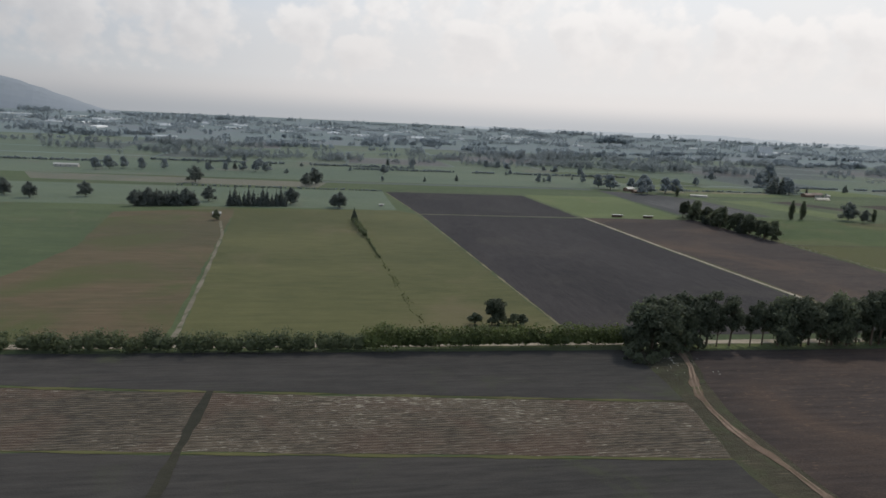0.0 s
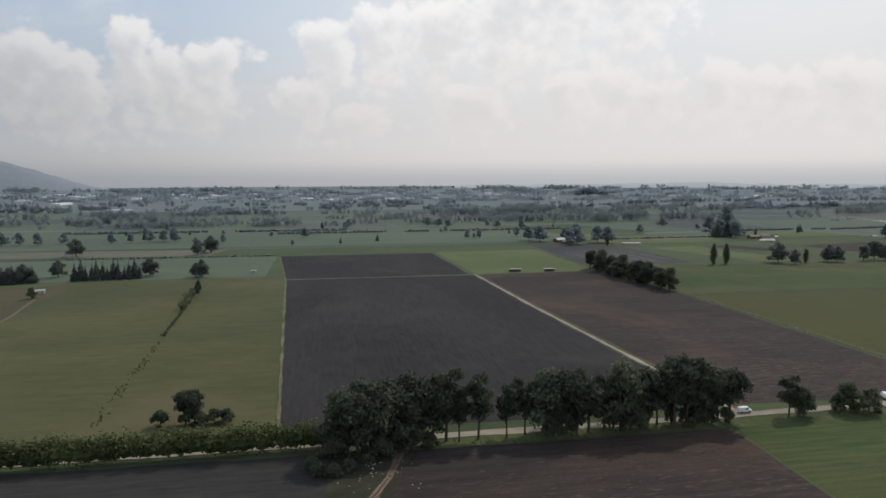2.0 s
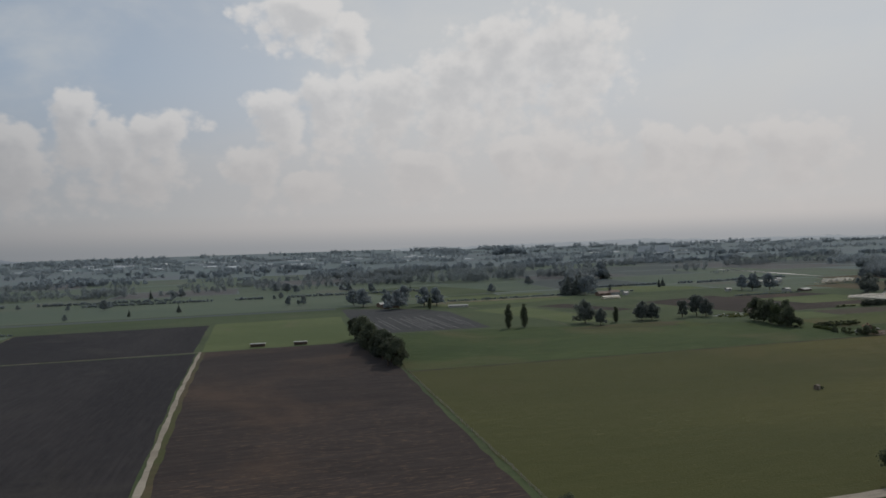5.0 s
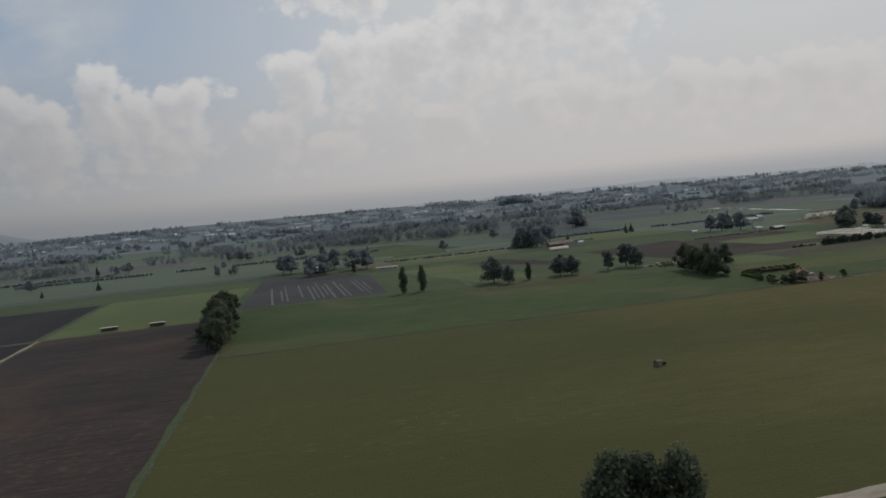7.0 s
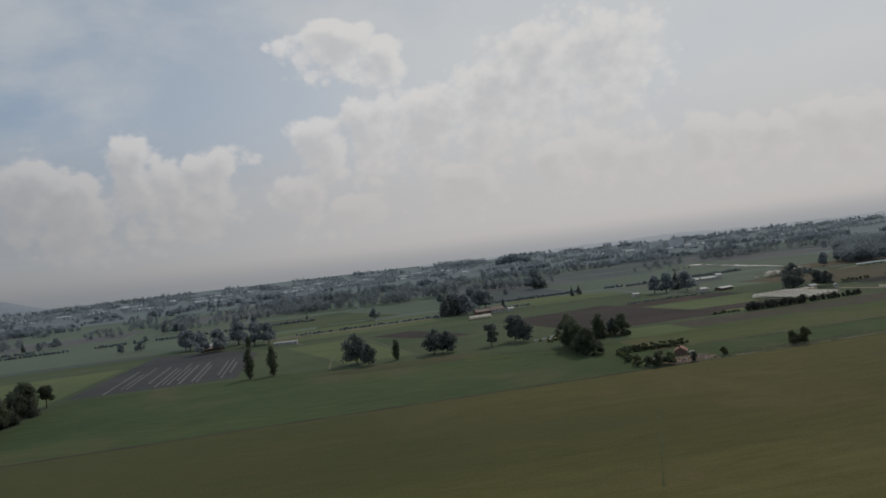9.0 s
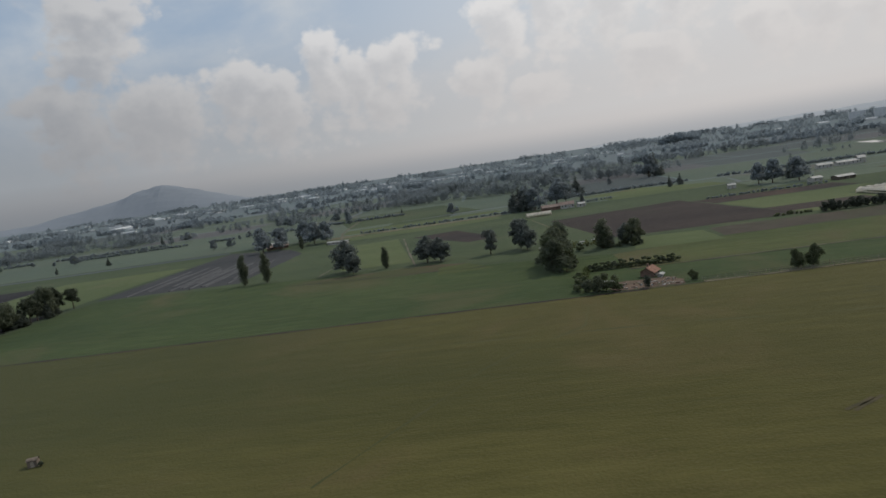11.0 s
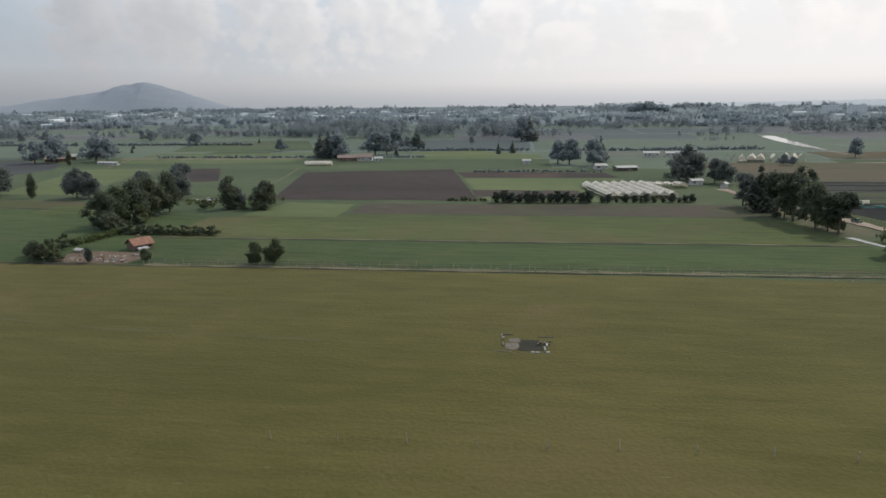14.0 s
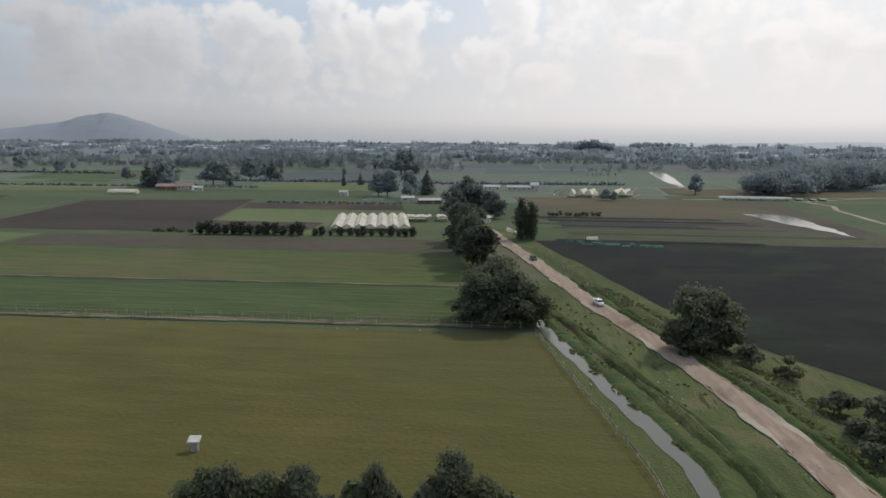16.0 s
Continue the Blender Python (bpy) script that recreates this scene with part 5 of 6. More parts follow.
# ---- houses and sheds ----
def house(name, u, v, turn, l, w, h, roof_h, wall, roof, label, hip=0.0, doors=1, windows=2, over=0.35):
    """Gabled or hipped house: walls, roof, door and windows set into the long front (towards -v)."""
    ob = thing(name, at(u, v, 0, turn), label, name.replace("_", " "))
    s = Shape()
    s.box(-l / 2, -w / 2, -0.15, l / 2, w / 2, h)
    if hip < 0.2:
        for x in (-l / 2, l / 2):
            s.poly([(x, -w / 2, h), (x, w / 2, h), (x, 0, h + roof_h * 0.96)])
    part("wall", s, wall, ob)
    t = Shape()
    a, b, k = l / 2 + over, w / 2 + over, hip * l / 2
    for z0 in (0.0, -0.09):
        e, q = h - 0.08 + z0, h + roof_h + z0
        t.quad((-a, -b, e), (a, -b, e), (a - k - over, 0, q) if hip else (a, 0, q), (-a + k + over, 0, q) if hip else (-a, 0, q))
        t.quad((a, b, e), (-a, b, e), (-a + k + over, 0, q) if hip else (-a, 0, q), (a - k - over, 0, q) if hip else (a, 0, q))
        if hip:
            t.poly([(a, -b, e), (a, b, e), (a - k - over, 0, q)])
            t.poly([(-a, b, e), (-a, -b, e), (-a + k + over, 0, q)])
    part("roof", t, roof, ob)
    n = doors + windows
    for i in range(n):
        x = -l / 2 + l * (i + 0.5) / n
        o = Shape()
        if i == n // 2 and doors:
            o.box(x - 0.25, -w / 2 - 0.03, 0, x + 0.25, -w / 2 + 0.04, min(1.1, h * 0.8))
            part("door", o, TIMBER, ob)
        else:
            o.box(x - 0.28, -w / 2 - 0.03, h * 0.4, x + 0.28, -w / 2 + 0.04, h * 0.78)
            part("window", o, DARK_GLASS, ob)
    return ob


FARM = house("farmhouse", 443.0, 280.6, 58, 3.9, 3.3, 1.25, 1.15, BRICK_WALL, TILE_ROOF, "small brick farmhouse with an orange tiled gable roof")
chimney = Shape()
chimney.box(-0.25, 0.1, 1.9, 0.25, 0.6, 3.0, 0.03)
part("chimney", chimney, BRICK_WALL, FARM)
house("lean_to", 445.0, 278.2, 58, 1.5, 0.9, 0.75, 0.2, WHITE_WALL, TIN_ROOF, "low white lean-to beside a farmhouse", windows=1)
house("shed", 432.6, 276.3, -20, 1.5, 1.0, 0.7, 0.2, WHITE_WALL, TIN_ROOF, "small white shed at the edge of a yard", windows=0)
house("farmhouse", 441, 491, 5, 7.5, 4.5, 2.2, 1.5, WHITE_WALL, FADED_ROOF, "white farmhouse with a reddish roof beside tall trees", windows=3)
house("barn", 432, 490.5, 8, 10, 5, 2, 1.2, BRICK_WALL, FADED_ROOF, "long low barn with a faded red roof", windows=2)
house("shed", 448.5, 488, 20, 4, 3, 1.8, 0.7, WHITE_WALL, TIN_ROOF, "small white shed with a tin roof", windows=1)
house("farmhouse", 272, 494, 30, 9, 4.5, 2.0, 1.2, BRICK_WALL, TIN_ROOF, "farmhouse with a pale tin roof under trees", windows=3)
house("barn", 274.5, 483, 24, 12, 3.4, 1.6, 0.9, BRICK_WALL, FADED_ROOF, "barn with a reddish roof under trees", windows=1)
house("long_shed", 315.5, 464.8, -13, 12.5, 2.2, 1.3, 0.5, WHITE_WALL, TIN_ROOF, "long low white shed in a pasture", windows=4)
house("long_shed", -159, 545, 0, 17, 4, 2.0, 0.9, WHITE_WALL, TIN_ROOF, "long white shed behind a row of trees", windows=4)
house("shed", -17.6, 320, 15, 3.4, 2.2, 1.5, 0.5, WHITE_WALL, TIN_ROOF, "small white shed beside a tree", windows=1)
house("shed", 63, 368.5, 0, 2.4, 1.2, 1.0, 0.3, WHITE_WALL, TIN_ROOF, "tiny white shed standing in a pasture", windows=0)
house("hut", 340.3, 201.5, 20, 1.3, 1.2, 1.15, 0.2, BROWN_BRICK, BROWN_BRICK, "small dark square hut alone in a meadow", windows=0, over=0.1)
house("shed", 583, 396, 10, 4, 2.6, 1.8, 0.5, WHITE_WALL, TIN_ROOF, "white shed near the bend of a road", windows=1)
house("shed", 590.3, 388, 60, 3, 1.8, 1.6, 0.5, WHITE_WALL, TIN_ROOF, "small white shed beside a dirt road", windows=0)
house("house", 590, 519, 0, 8, 4, 2.2, 0.9, WHITE_WALL, TIN_ROOF, "white house with a pale roof far off", windows=3)
house("house", 604, 522, 0, 12, 4, 2.0, 0.8, WHITE_WALL, TIN_ROOF, "long white house far off", windows=4)
house("house", 612, 523, 0, 4, 4, 3.0, 1.4, WHITE_WALL, TIN_ROOF, "small white gabled house far off", windows=1)
house("house", 566, 446, 15, 9, 5, 1.6, 0.6, OLD_WALL, TIN_ROOF, "low brown house near an orchard", windows=3)
house("house", 556, 452, 15, 5, 4, 1.8, 0.7, WHITE_WALL, TIN_ROOF, "small pale house among trees", windows=1)
house("shed", 524, 473, 0, 3.6, 3, 2.0, 0.6, WHITE_WALL, TIN_ROOF, "small white shed in a green field", windows=0)
for u, v, l in ((194, 346.5, 6.4), (211.7, 344.6, 5.8)):
    sh = thing("cattle_shelter", at(u, v, 0, -3), "low field shelter with a pale tin roof on posts", "shelter", "field shelters")
    s = Shape()
    s.box(-l / 2, -1.1, 1.35, l / 2, 1.1, 1.47)
    part("roof", s, TIN_ROOF, sh)
    s = Shape()
    s.box(-l / 2 + 0.2, 0.6, 0, l / 2 - 0.2, 0.9, 1.3)
    part("back_wall", s, BRICK_WALL, sh)
    for x in (-l / 2 + 0.2, -l / 6, l / 6, l / 2 - 0.2):
        s = Shape()
        s.tube((x, -0.95, -0.1), (x, -0.95, 1.36), 0.07, 0.07, 6)
        part("post", s, TIMBER, sh)

# bridge over the river
br = thing("bridge", at(708.7, 487.1, 0, 0.4), "long low pale concrete bridge on short piers", "bridge")
s = Shape()
s.box(-15.5, -1.2, 0.9, 15.5, 1.2, 1.3)
part("deck", s, WHITE_PAINT, br)
for y in (-1.15, 1.05):
    s = Shape()
    s.box(-15.5, y, 1.3, 15.5, y + 0.1, 1.65)
    part("parapet", s, WHITE_PAINT, br)
for k in range(6):
    s = Shape()
    s.box(-13.8 + 5.5 * k, -0.9, -0.2, -13.2 + 5.5 * k, 0.9, 0.95)
    part("pier", s, CONCRETE, br)
for u, v, l in ((728, 488, 3.2), (733, 486.5, 2.2), (738.5, 489, 4.0)):
    house("shed", u, v, 5, l * 0.7, 1.6, 0.9, 0.3, OLD_WALL, CONCRETE, "small grey shed at the end of a bridge", windows=1)

# pump shelter in the meadow
ps = thing("pump_shelter", at(570.1, 229.7, 0, 8, 0.52, 0.72), "small grey shelter with a tilted white flat roof", "shelter")
s = Shape()
s.box(-0.55, -0.45, -0.05, 0.55, 0.45, 1.25)
part("wall", s, CONCRETE, ps)
s = Shape()
s.v += [(-0.95, -0.75, 1.32), (0.95, -0.75, 1.30), (0.95, 0.75, 1.62), (-0.95, 0.75, 1.64), (-0.95, -0.75, 1.42), (0.95, -0.75, 1.40), (0.95, 0.75, 1.72), (-0.95, 0.75, 1.74)]
s.f += [(3, 2, 1, 0), (4, 5, 6, 7), (0, 1, 5, 4), (1, 2, 6, 5), (2, 3, 7, 6), (3, 0, 4, 7)]
part("roof", s, WHITE_WALL, ps, "white roof slab")
for x in (-0.75, 0.75):
    s = Shape()
    s.tube((x, -0.6, -0.05), (x, -0.6, 1.34), 0.05, 0.05, 6)
    part("post", s, TIMBER, ps)

# ruined foundation in the meadow
fd = thing("foundation", at(522.8, 232.4, 0, 2), "ruined concrete foundation overgrown with grass", "foundation")
FD = random.Random(52)
for x0, y0, x1, y1, h, pale in ((-4.2, -2.9, -1.9, -2.65, 0.16, 0), (-1.4, -3.0, -0.3, -2.8, 0.12, 0), (0.3, -3.05, 2.6, -2.7, 0.28, 1), (1.9, -2.4, 2.2, -1.2, 0.26, 1), (2.2, -1.1, 2.5, 0.2, 0.30, 1), (2.7, 0.6, 3.0, 1.2, 0.22, 0),
                                (-3.1, -1.0, -2.85, 0.4, 0.24, 0), (-3.1, 1.0, -2.85, 1.8, 0.2, 0), (-3.2, 2.0, -2.2, 2.25, 0.26, 1), (-3.2, 2.4, -3.0, 3.2, 0.28, 1), (-3.2, 3.0, -1.7, 3.2, 0.22, 0), (1.4, 2.4, 3.4, 2.6, 0.14, 0)):
    n = max(2, int(max(x1 - x0, y1 - y0) / 0.5))
    for k in range(n):
        if FD.random() < 0.12:
            continue
        s = Shape()
        dx, dy = ((x1 - x0) / n, 0.0) if x1 - x0 > y1 - y0 else (0.0, (y1 - y0) / n)
        s.box(x0 + dx * k, y0 + dy * k, -0.1, (x0 + dx * (k + 1) if dx else x1) - 0.03, (y0 + dy * (k + 1) if dy else y1) - 0.03, h * FD.uniform(0.6, 1.15), 0.03)
        part("wall_stone", s, CONCRETE if pale else OLD_WALL, fd)
for x0, y0, x1, y1, m in ((-2.7, -2.0, -1.2, 0.1, OLD_WALL), (-1.0, -2.4, 1.7, 1.5, SOIL_DAMP), (-2.4, 0.6, -0.9, 1.9, OLD_WALL)):
    s = Shape()
    w = 0.22
    s.poly([(x0 + FD.uniform(-w, w), y0 + FD.uniform(-w, w), 0.09), ((x0 + x1) / 2, y0 - FD.uniform(0, w), 0.09), (x1 + FD.uniform(-w, w), y0 + FD.uniform(-w, w), 0.09), (x1 + FD.uniform(0, w), (y0 + y1) / 2, 0.1), (x1 + FD.uniform(-w, w), y1 + FD.uniform(-w, w), 0.09), (x0 + FD.uniform(-w, w), y1 + FD.uniform(-w, w), 0.09)])
    part("slab", s, m, fd)
for k in range(7):
    s = Shape()
    s.box(1.2 + 0.22 * k, -0.6 + 0.3 * (k % 3), 0.1, 1.35 + 0.22 * k, -0.3 + 0.3 * (k % 3), 0.35 + 0.1 * (k % 2))
    part("rubble_block", s, OLD_WALL, fd)

# crop covers on the grey field
CT = random.Random(9)
for i in range(24):
    u = 247.0 + i * 2.25
    if CT.random() < (0.5 if u < 272 else 0.15):
        continue
    c = thing("crop_cover", at(u, 364, 0, 3), "long low pale crop cover in a field", "crop cover", "crop covers")
    s = Shape()
    start, ln, wide = CT.uniform(0, 14), CT.uniform(48, 74), CT.uniform(0.35, 0.6)
    for k in range(5):
        a0, a1 = math.pi * k / 5, math.pi * (k + 1) / 5
        s.quad((wide * math.cos(a0), start, 0.06 + 0.16 * math.sin(a0)), (wide * math.cos(a1), start, 0.06 + 0.16 * math.sin(a1)), (wide * math.cos(a1), ln, 0.06 + 0.16 * math.sin(a1)), (wide * math.cos(a0), ln, 0.06 + 0.16 * math.sin(a0)))
    for y in (start, ln):
        s.poly([(wide * math.cos(math.pi * k / 5), y, 0.06 + 0.16 * math.sin(math.pi * k / 5)) for k in range(6)])
    part("cover", s, COVER, c)

# ---- fences ----
POST = Shape()
POST.tube((0, 0, -0.2), (0.02, 0.01, 0.95), 0.055, 0.045, 5)
POST_MESH = POST.mesh("post", TIMBER)


def fence(line, gap, label, rails=2, seed=1):
    r = random.Random(seed)
    f = thing("fence", at(line[0][0], line[0][1]), label, "fence")
    inv = f.matrix_basis.inverted()
    wires = Shape()
    last = None
    for (u0, v0), (u1, v1) in zip(line, line[1:]):
        n = max(1, int(math.hypot(u1 - u0, v1 - v0) / gap))
        for k in range(n + 1):
            u, v = u0 + (u1 - u0) * k / n + r.uniform(-0.1, 0.1), v0 + (v1 - v0) * k / n + r.uniform(-0.1, 0.1)
            p = inv @ plan(u, v)
            part("post", POST_MESH, TIMBER, f, m=Matrix.Translation(p) @ pose(0, 0, 0, r.uniform(-5, 5), r.uniform(-5, 5), r.uniform(0, 90)) @ Matrix.Diagonal((1, 1, r.uniform(0.85, 1.15), 1)))
            if last is not None:
                for j in range(rails):
                    z = 0.35 + 0.4 * j
                    wires.tube(last + Vector((0, 0, z)), p + Vector((0, 0, z)), 0.032, 0.032, 3)
            last = p
    if rails:
        part("wire", wires, WIRE, f)
    return f


fence([(452, 266.6), (520, 267.6), (598, 269.2)], 2.2, "weathered post and wire fence along a meadow", seed=2)
fence([(452, 268.6), (520, 269.6), (592, 271)], 3.4, "second weathered wire fence along a ditch", seed=3)
fence([(600, 266), (602.6, 252), (605.6, 236.7), (607, 229.8), (608.4, 205)], 2.0, "wooden posts along a canal bank", seed=4)
fence([(604.5, 330), (609, 308), (613.5, 289), (619.5, 268)], 1.6, "row of fence posts beside a dirt road", seed=5)
fence([(619, 262), (624, 246), (627, 228)], 2.0, "fence posts at the edge of a black field", seed=6)
fence([(500, 206.5), (524.4, 207.2), (530.4, 207.6), (556, 208)], 6.0, "widely spaced bare posts in a meadow", 0, seed=7)
fence([(243, 145), (243, 200), (243, 272)], 4.0, "thin fence between brown field and meadow", seed=8)

# ---- vehicles ----
def pickup(u, v, turn, paint, label, van=False):
    c = thing("pickup_truck", at(u, v, 0.2, turn, 0.56), label, "truck")
    s = Shape()
    s.box(-2.5, -0.88, 0.45, 2.5, 0.88, 1.0, 0.05)
    s.box(-2.5, -0.88, 0.95, -0.4, -0.78, 1.35)
    s.box(-2.5, 0.78, 0.95, -0.4, 0.88, 1.35)
    s.box(-2.5, -0.88, 0.95, -2.4, 0.88, 1.35)
    part("body", s, paint, c)
    s = Shape()
    s.box(-2.45 if van else -0.4, -0.82, 1.0, 1.35, 0.82, 1.95 if van else 1.72, 0.16)
    part("cab", s, paint, c)
    s = Shape()
    s.box(1.28, -0.66, 1.1, 1.36, 0.66, 1.55, 0.02)
    part("windscreen", s, DARK_GLASS, c)
    for y in (-0.83, 0.77):
        s = Shape()
        s.box(-0.2, y, 1.15, 1.0, y + 0.06, 1.55)
        part("side_window", s, DARK_GLASS, c)
    for x in (-1.6, 1.55):
        for y in (-0.9, 0.7):
            s = Shape()
            s.tube((x, y, 0.35), (x, y + 0.2, 0.35), 0.36, 0.36, 12)
            wheel = part("wheel", s, TYRE, c)
            s = Shape()
            s.tube((x, y - 0.02, 0.35), (x, y + 0.22, 0.35), 0.19, 0.19, 8)
            part("rim", s, TIN_ROOF, wheel)
    for y in (-0.75, 0.5):
        s = Shape()
        s.box(2.47, y, 0.72, 2.53, y + 0.25, 0.9)
        part("headlight", s, TIN_ROOF, c)
    return c


pickup(610.6, 283.5, -77, CAR_WHITE, "white pickup truck on an unpaved road")
pickup(602.2, 322, -77, CAR_GREEN, "dark green pickup truck on an unpaved road")
pickup(181, 141.2, 2, CAR_WHITE, "white van on a country road beside trees", True)
pickup(216, 143.8, 60, CAR_WHITE, "white van parked beside a country road", True)

# ---- yard clutter, nets, debris ----
YC = random.Random(14)
for i in range(46):
    u = YC.uniform(434, 447.5)
    v = YC.uniform(268.2, 272 + 4.5 * YC.random())
    s = Shape()
    kind = (0, 2, 0, 1, 2, 0, 3)[i % 7]
    l, w, h = YC.uniform(0.2, 1.0), YC.uniform(0.15, 0.5), YC.uniform(0.1, 0.45)
    s.box(-l / 2, -w / 2, -0.02, l / 2, w / 2, h, 0.04)
    nm, lb, m = (("crate", "weathered wooden crate in a farmyard", TIMBER), ("sheet_pile", "pile of pale metal sheets in a farmyard", TIN_ROOF), ("brick_pile", "pile of red bricks in a farmyard", BRICK_WALL), ("trough", "pale concrete trough in a farmyard", CONCRETE))[kind]
    o = tagged(new(nm, s.mesh(nm, m)), lb, nm.replace("_", " "), "yard clutter")
    o.matrix_basis = at(u, v, 0.09, YC.uniform(0, 90))
for i in range(12):
    s = Shape()
    l, w = YC.uniform(1.5, 4), YC.uniform(0.5, 1.0)
    s.box(-l / 2, -w / 2, 0, l / 2, w / 2, YC.uniform(0.25, 0.7), 0.2)
    o = tagged(new("shade_net", s.mesh("shade_net", NET_GREEN)), "low teal shade net over vegetable beds", "shade net", "shade nets")
    o.matrix_basis = at(613 + 1.9 * i + YC.uniform(-0.6, 0.6), 347.5 - 0.35 * i + YC.uniform(-1.6, 1.6), 0.03, YC.uniform(-8, 8))
for u, v, turn, l in ((597.6, 366.5, -72, 5), (599.5, 360, -75, 5), (619, 354, 10, 3)):
    s = Shape()
    s.box(-l / 2, -0.25, 0, l / 2, 0.25, 0.9, 0.08)
    o = tagged(new("plastic_cover", s.mesh("plastic_cover", FILM)), "crumpled white plastic cover on low hoops", "plastic cover")
    o.matrix_basis = at(u, v, 0.04, turn)
s = Shape()
s.box(-3, -0.6, 0, 2, 0.6, 0.8, 0.2)
o = tagged(new("shade_net", s.mesh("shade_net", NET_GREEN)), "teal shade net beside a dirt road", "shade net", "shade nets")
o.matrix_basis = at(601.6, 356, 0.04, -75)


def litter():
    """Scattered pale stones and scraps by the track and on the road's edges."""
    r = random.Random(3)
    s = Shape()
    for k in range(110):
        u, v = (r.gauss(106, 3.2), r.gauss(128, 3)) if k < 40 else (r.uniform(619, 623), r.uniform(229, 236)) if k < 70 else (r.uniform(470, 600), 266.5 + r.gauss(0, 0.8)) if k < 78 else (r.uniform(604, 614), r.uniform(235, 262))
        c, q = plan(u, v, 0.1), r.uniform(0.06, 0.22)
        i = len(s.v)
        s.v += [(c.x - q, c.y, c.z), (c.x, c.y - q, c.z), (c.x + q, c.y, c.z), (c.x, c.y + q, c.z), (c.x + r.uniform(-0.1, 0.1), c.y, c.z + q)]
        s.f += [(i, i + 1, i + 4), (i + 1, i + 2, i + 4), (i + 2, i + 3, i + 4), (i + 3, i, i + 4)]
    tagged(new("rubble", s.mesh("rubble", CONCRETE)), "scattered pale rubble and scraps beside a track", "rubble", kind="stuff")


litter()
TU = random.Random(8)
spots = []
for k in range(420):
    v = TU.uniform(243, 300)
    canal = 592 + 8.4 * min(1, (303 - v) / 30) if v > 273 else 600.4 + (273 - v) * 0.225 - max(0, 246 - v) * 0.06
    road = 610.4 + (282.3 - v) * 0.28 - max(0, 264.8 - v) * 0.07
    room = road - 2.6 - canal - 1.3
    off = 1.3 + room * TU.choice((0.05, 0.15, 0.4, 0.45, 0.5, TU.random())) + TU.gauss(0, 0.25) if TU.random() < 0.7 else road - canal + TU.uniform(2.6, 6.5)
    spots.append((canal + off, v, TU.uniform(0.15, 0.5), TU.uniform(0.08, 0.26)))
for k in range(1300):
    v = TU.uniform(222, 296)
    road = 610.4 + (282.3 - v) * 0.28 - max(0, 264.8 - v) * 0.07
    spots.append((road + 2.3 + 5.5 * TU.random() ** 1.4, v, TU.uniform(0.3, 0.9), TU.uniform(0.08, 0.30)))
leaf_mass("tussocks", spots, 26, 0.11, LEAF_GRASS, "rough grass tussocks on the canal banks", "grass", "stuff", cored=False, seed=15)



# weeds along the water
WW = random.Random(23)
weeds = []
for u, v, r in ((604.3, 259.5, 0.9), (605.9, 253.0, 1.0), (607.6, 247.4, 0.9), (608.5, 243.6, 1.2), (603.2, 264.5, 0.7), (610.6, 235.2, 0.7), (601.9, 270.5, 0.6)):
    weeds += [(u + WW.gauss(0, 0.3) * r, v + WW.gauss(0, 0.7) * r, 0.45 * r, WW.uniform(0.1, 0.3)) for _ in range(12)]
leaf_mass("water_weeds", weeds, 34, 0.1, LEAF_GRASS, "green weeds growing out into a canal", "plants", "stuff", cored=False, seed=27)

# thin hedge lines between the far strips
LN = random.Random(41)
for u0, v0, u1, v1, h in ((320, 505, 470, 512, 1.3), (-60, 443, 70, 441, 0.9), (500, 352.3, 512, 352, 1.0), (612, 408, 632, 410, 1.6), (500, 437, 556, 439, 1.0)):
    n = int(math.hypot(u1 - u0, v1 - v0) / 1.3)
    # beyond v 430 the leaf colour has haze painted in
    leaf_mass("hedge", [(u0 + (u1 - u0) * k / n + LN.uniform(-0.6, 0.6), v0 + (v1 - v0) * k / n + LN.uniform(-0.5, 0.5), 0.8, h * LN.uniform(0.6, 1.5)) for k in range(n) if LN.random() > 0.15], 26, 0.28, LEAF_HAZE_MID if v0 > 430 else LEAF_MID, "low dark hedge between far strips of grass", "hedge", seed=50 + n)


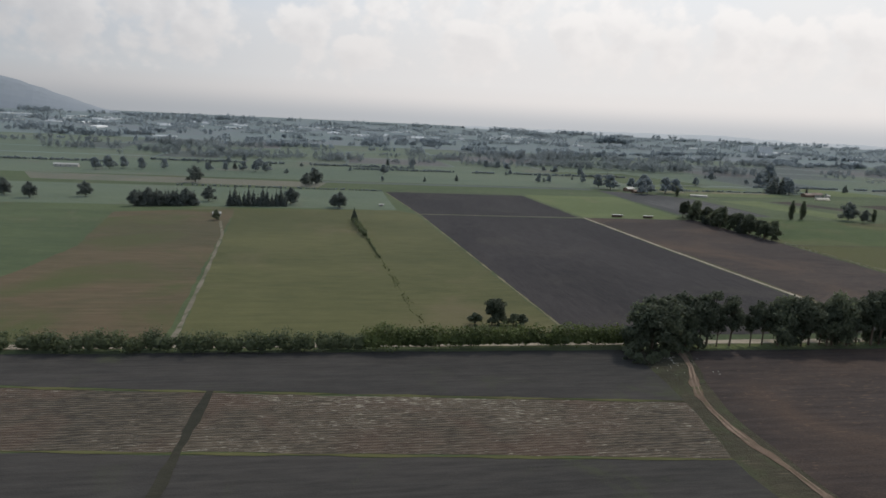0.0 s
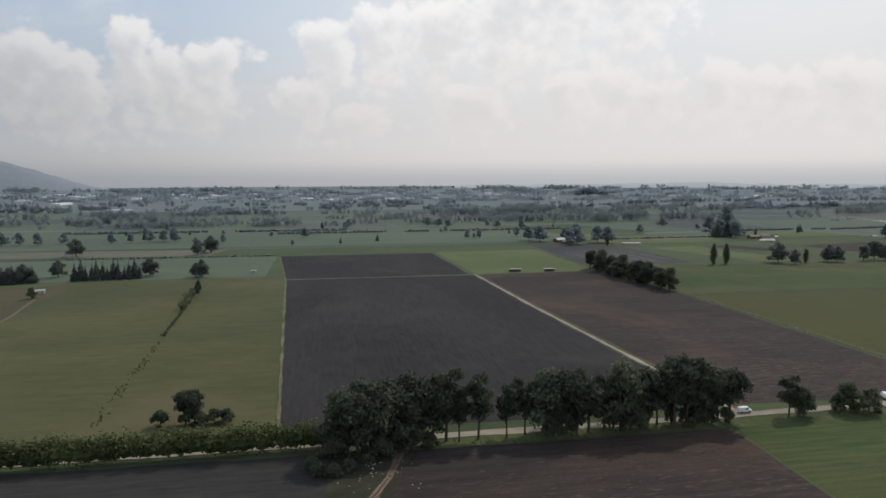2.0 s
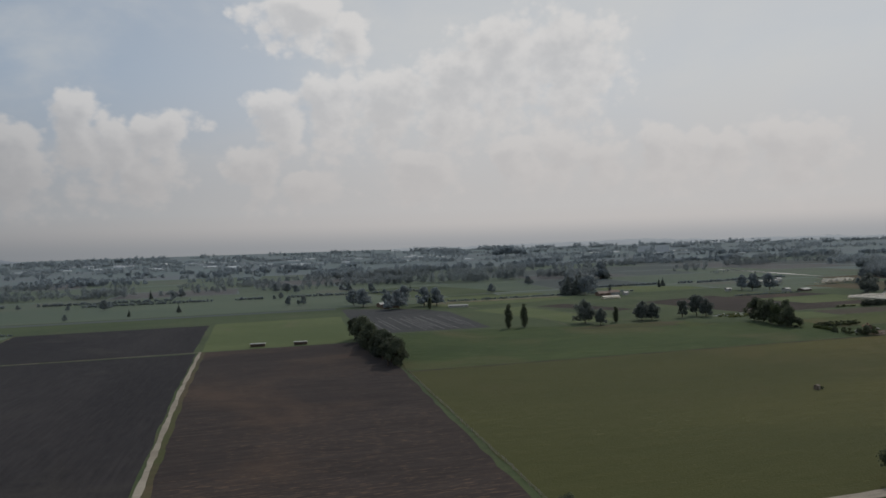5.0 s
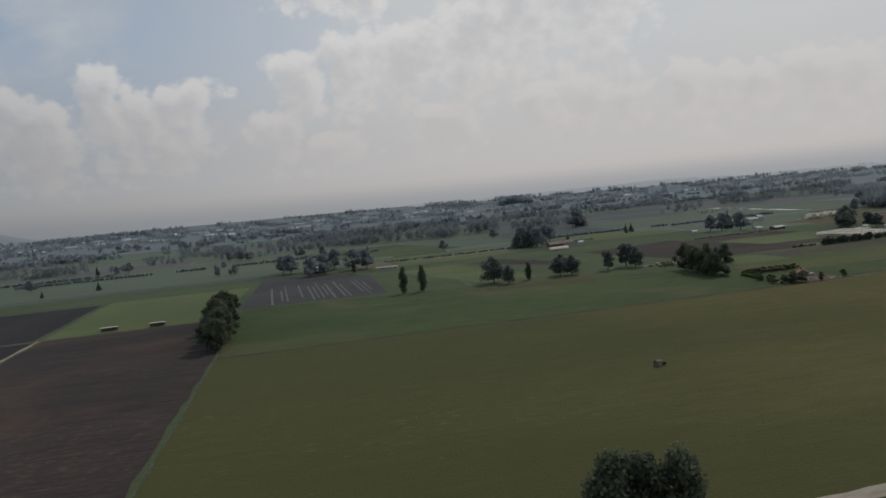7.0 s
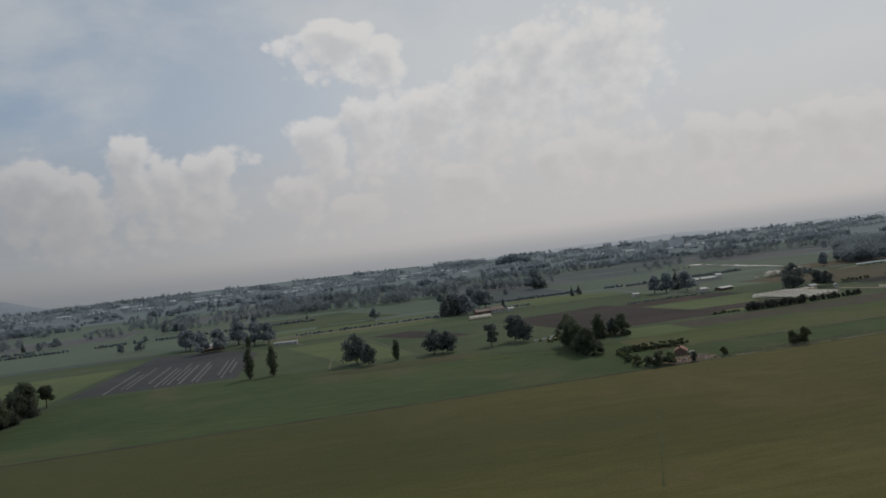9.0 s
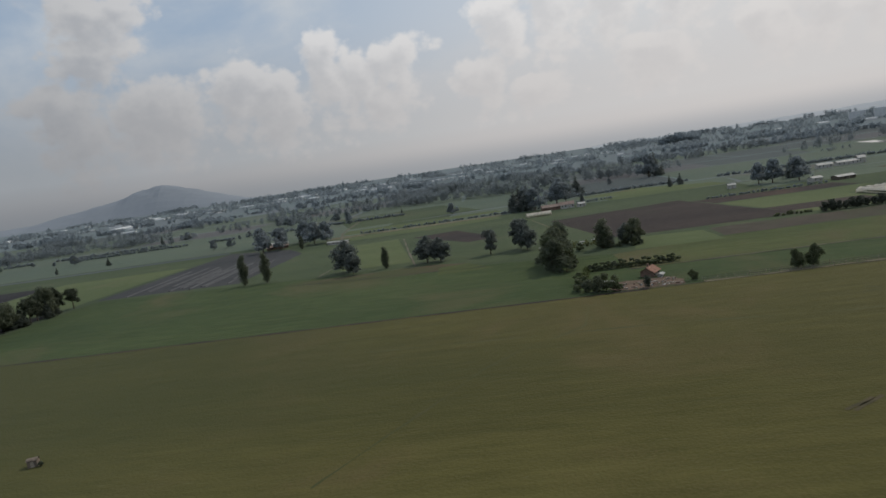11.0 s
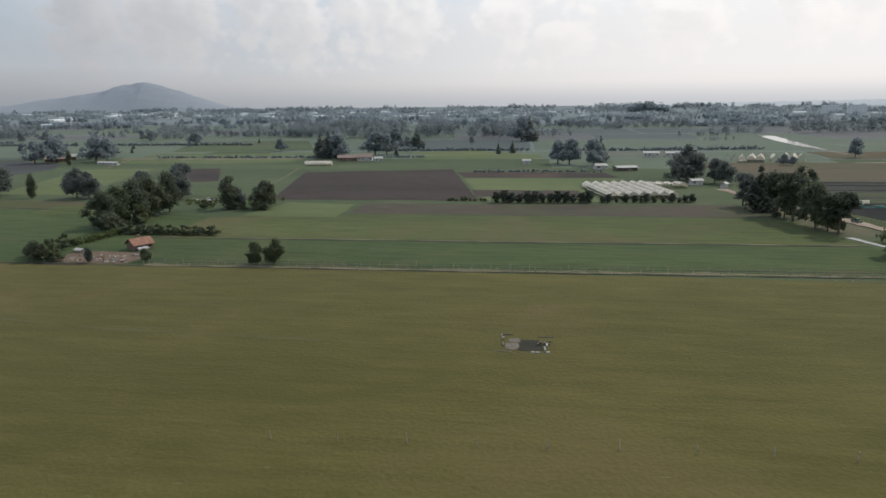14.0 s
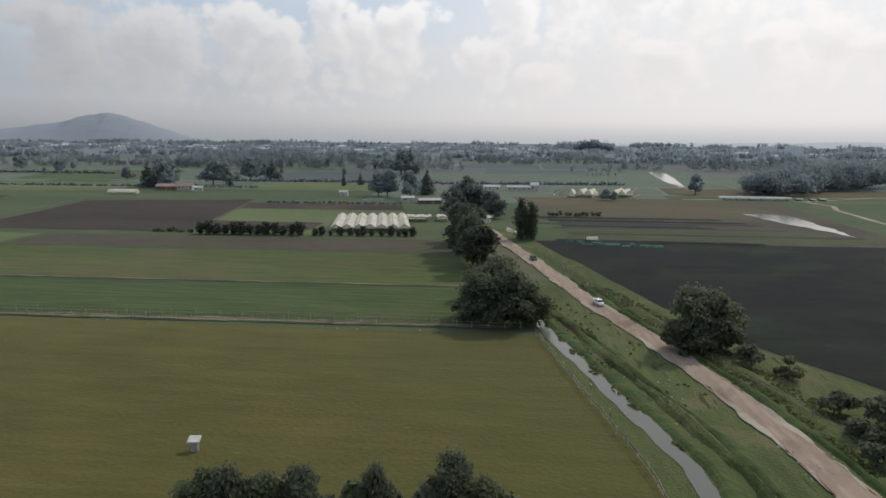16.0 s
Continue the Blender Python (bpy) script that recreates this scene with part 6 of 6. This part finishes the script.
# shrubs round the garden behind the farm
GS = random.Random(17)
for k in range(12):
    plant("bush_b" if k % 3 else "bush", GS.uniform(431, 451), GS.uniform(329, 337), GS.uniform(1.4, 2.8), rng=GS, group="garden shrubs")
leaf_mass("garden_bed", [(GS.uniform(419, 449), GS.uniform(338, 352), GS.uniform(0.5, 1.1), GS.uniform(0.4, 1.3)) for _ in range(60)], 30, 0.2, LEAF_GRASS, "light green garden plants behind a meadow", "plants", "stuff", seed=33)
for k in range(9):
    sheet = Shape()
    l = GS.uniform(1.2, 3.4)
    sheet.box(-l / 2, -0.45, 0, l / 2, 0.45, GS.uniform(0.2, 0.5), 0.18)
    o = tagged(new("crop_cover", sheet.mesh("crop_cover", WHITE_WALL)), "small pale plastic cover over a garden bed", "crop cover", "garden covers")
    o.matrix_basis = at(GS.uniform(420, 440), GS.uniform(345, 354), 0.04, GS.uniform(-20, 20))


def apartment_building(d, az, wide, h):
    """A slab of flats far off, paled by painted haze, seen from the end of the meadow."""
    e = plan(595, 180)
    x, y = e.x + d * math.sin(radians(az)), e.y + d * math.cos(radians(az))
    ob = thing("apartment_building", pose(x, y, 0, 0, 0, -az), "slab-shaped apartment building on the horizon, paled by painted haze", "building", "apartment buildings")
    s = Shape()
    s.box(-wide / 2, 0, -0.5, wide / 2, 12, h)
    part("wall", s, BLOCK_HAZE, ob)
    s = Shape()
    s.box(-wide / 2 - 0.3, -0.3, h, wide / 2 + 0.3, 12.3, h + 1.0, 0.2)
    part("roof", s, BLOCK_HAZE, ob)
    w = Shape()
    w.box(-1.0, -0.05, 0, 1.0, 0.1, 1.3)
    pane = w.mesh("window", GLASS_HAZE)
    for i in range(5):
        for j in range(6):
            part("window", pane, GLASS_HAZE, ob, m=Matrix.Translation((-wide / 2 + wide * (i + 0.5) / 5, 0, h * (0.2 + 0.13 * j))))


apartment_building(1500, 38.3, 30, 17)
apartment_building(1500, 40.05, 34, 18)

MD = random.Random(61)
for k in range(46):
    u, v = MD.uniform(-140, 560), MD.uniform(505, 690)
    plant(MD.choice(("oak_a", "oak_b", "bush", "conifer")), u, v, MD.uniform(3.5, 9), rng=MD, fat=MD.uniform(0.8, 1.2), group="scattered trees of the plain")
for u0, v0, u1, v1, h in ((60, 610, 330, 618, 2.2), (-120, 640, 120, 640, 2.4), (430, 560, 560, 566, 2.0), (-250, 600, -140, 602, 2.2), (560, 560, 690, 580, 2.0)):
    n = int(math.hypot(u1 - u0, v1 - v0) / 1.5)
    # distant shrubs use the leaf colour with painted haze
    leaf_mass("hedge", [(u0 + (u1 - u0) * k / n + LN.uniform(-0.8, 0.8), v0 + (v1 - v0) * k / n + LN.uniform(-0.8, 0.8), 1.5, h * LN.uniform(0.7, 1.4)) for k in range(n) if math.sin(k * 0.21 + u0) + math.sin(k * 0.057) > -0.9], 22, 0.34, LEAF_HAZE_MID, "broken hedge of shrubs between distant pastures", "hedge", seed=90 + n)
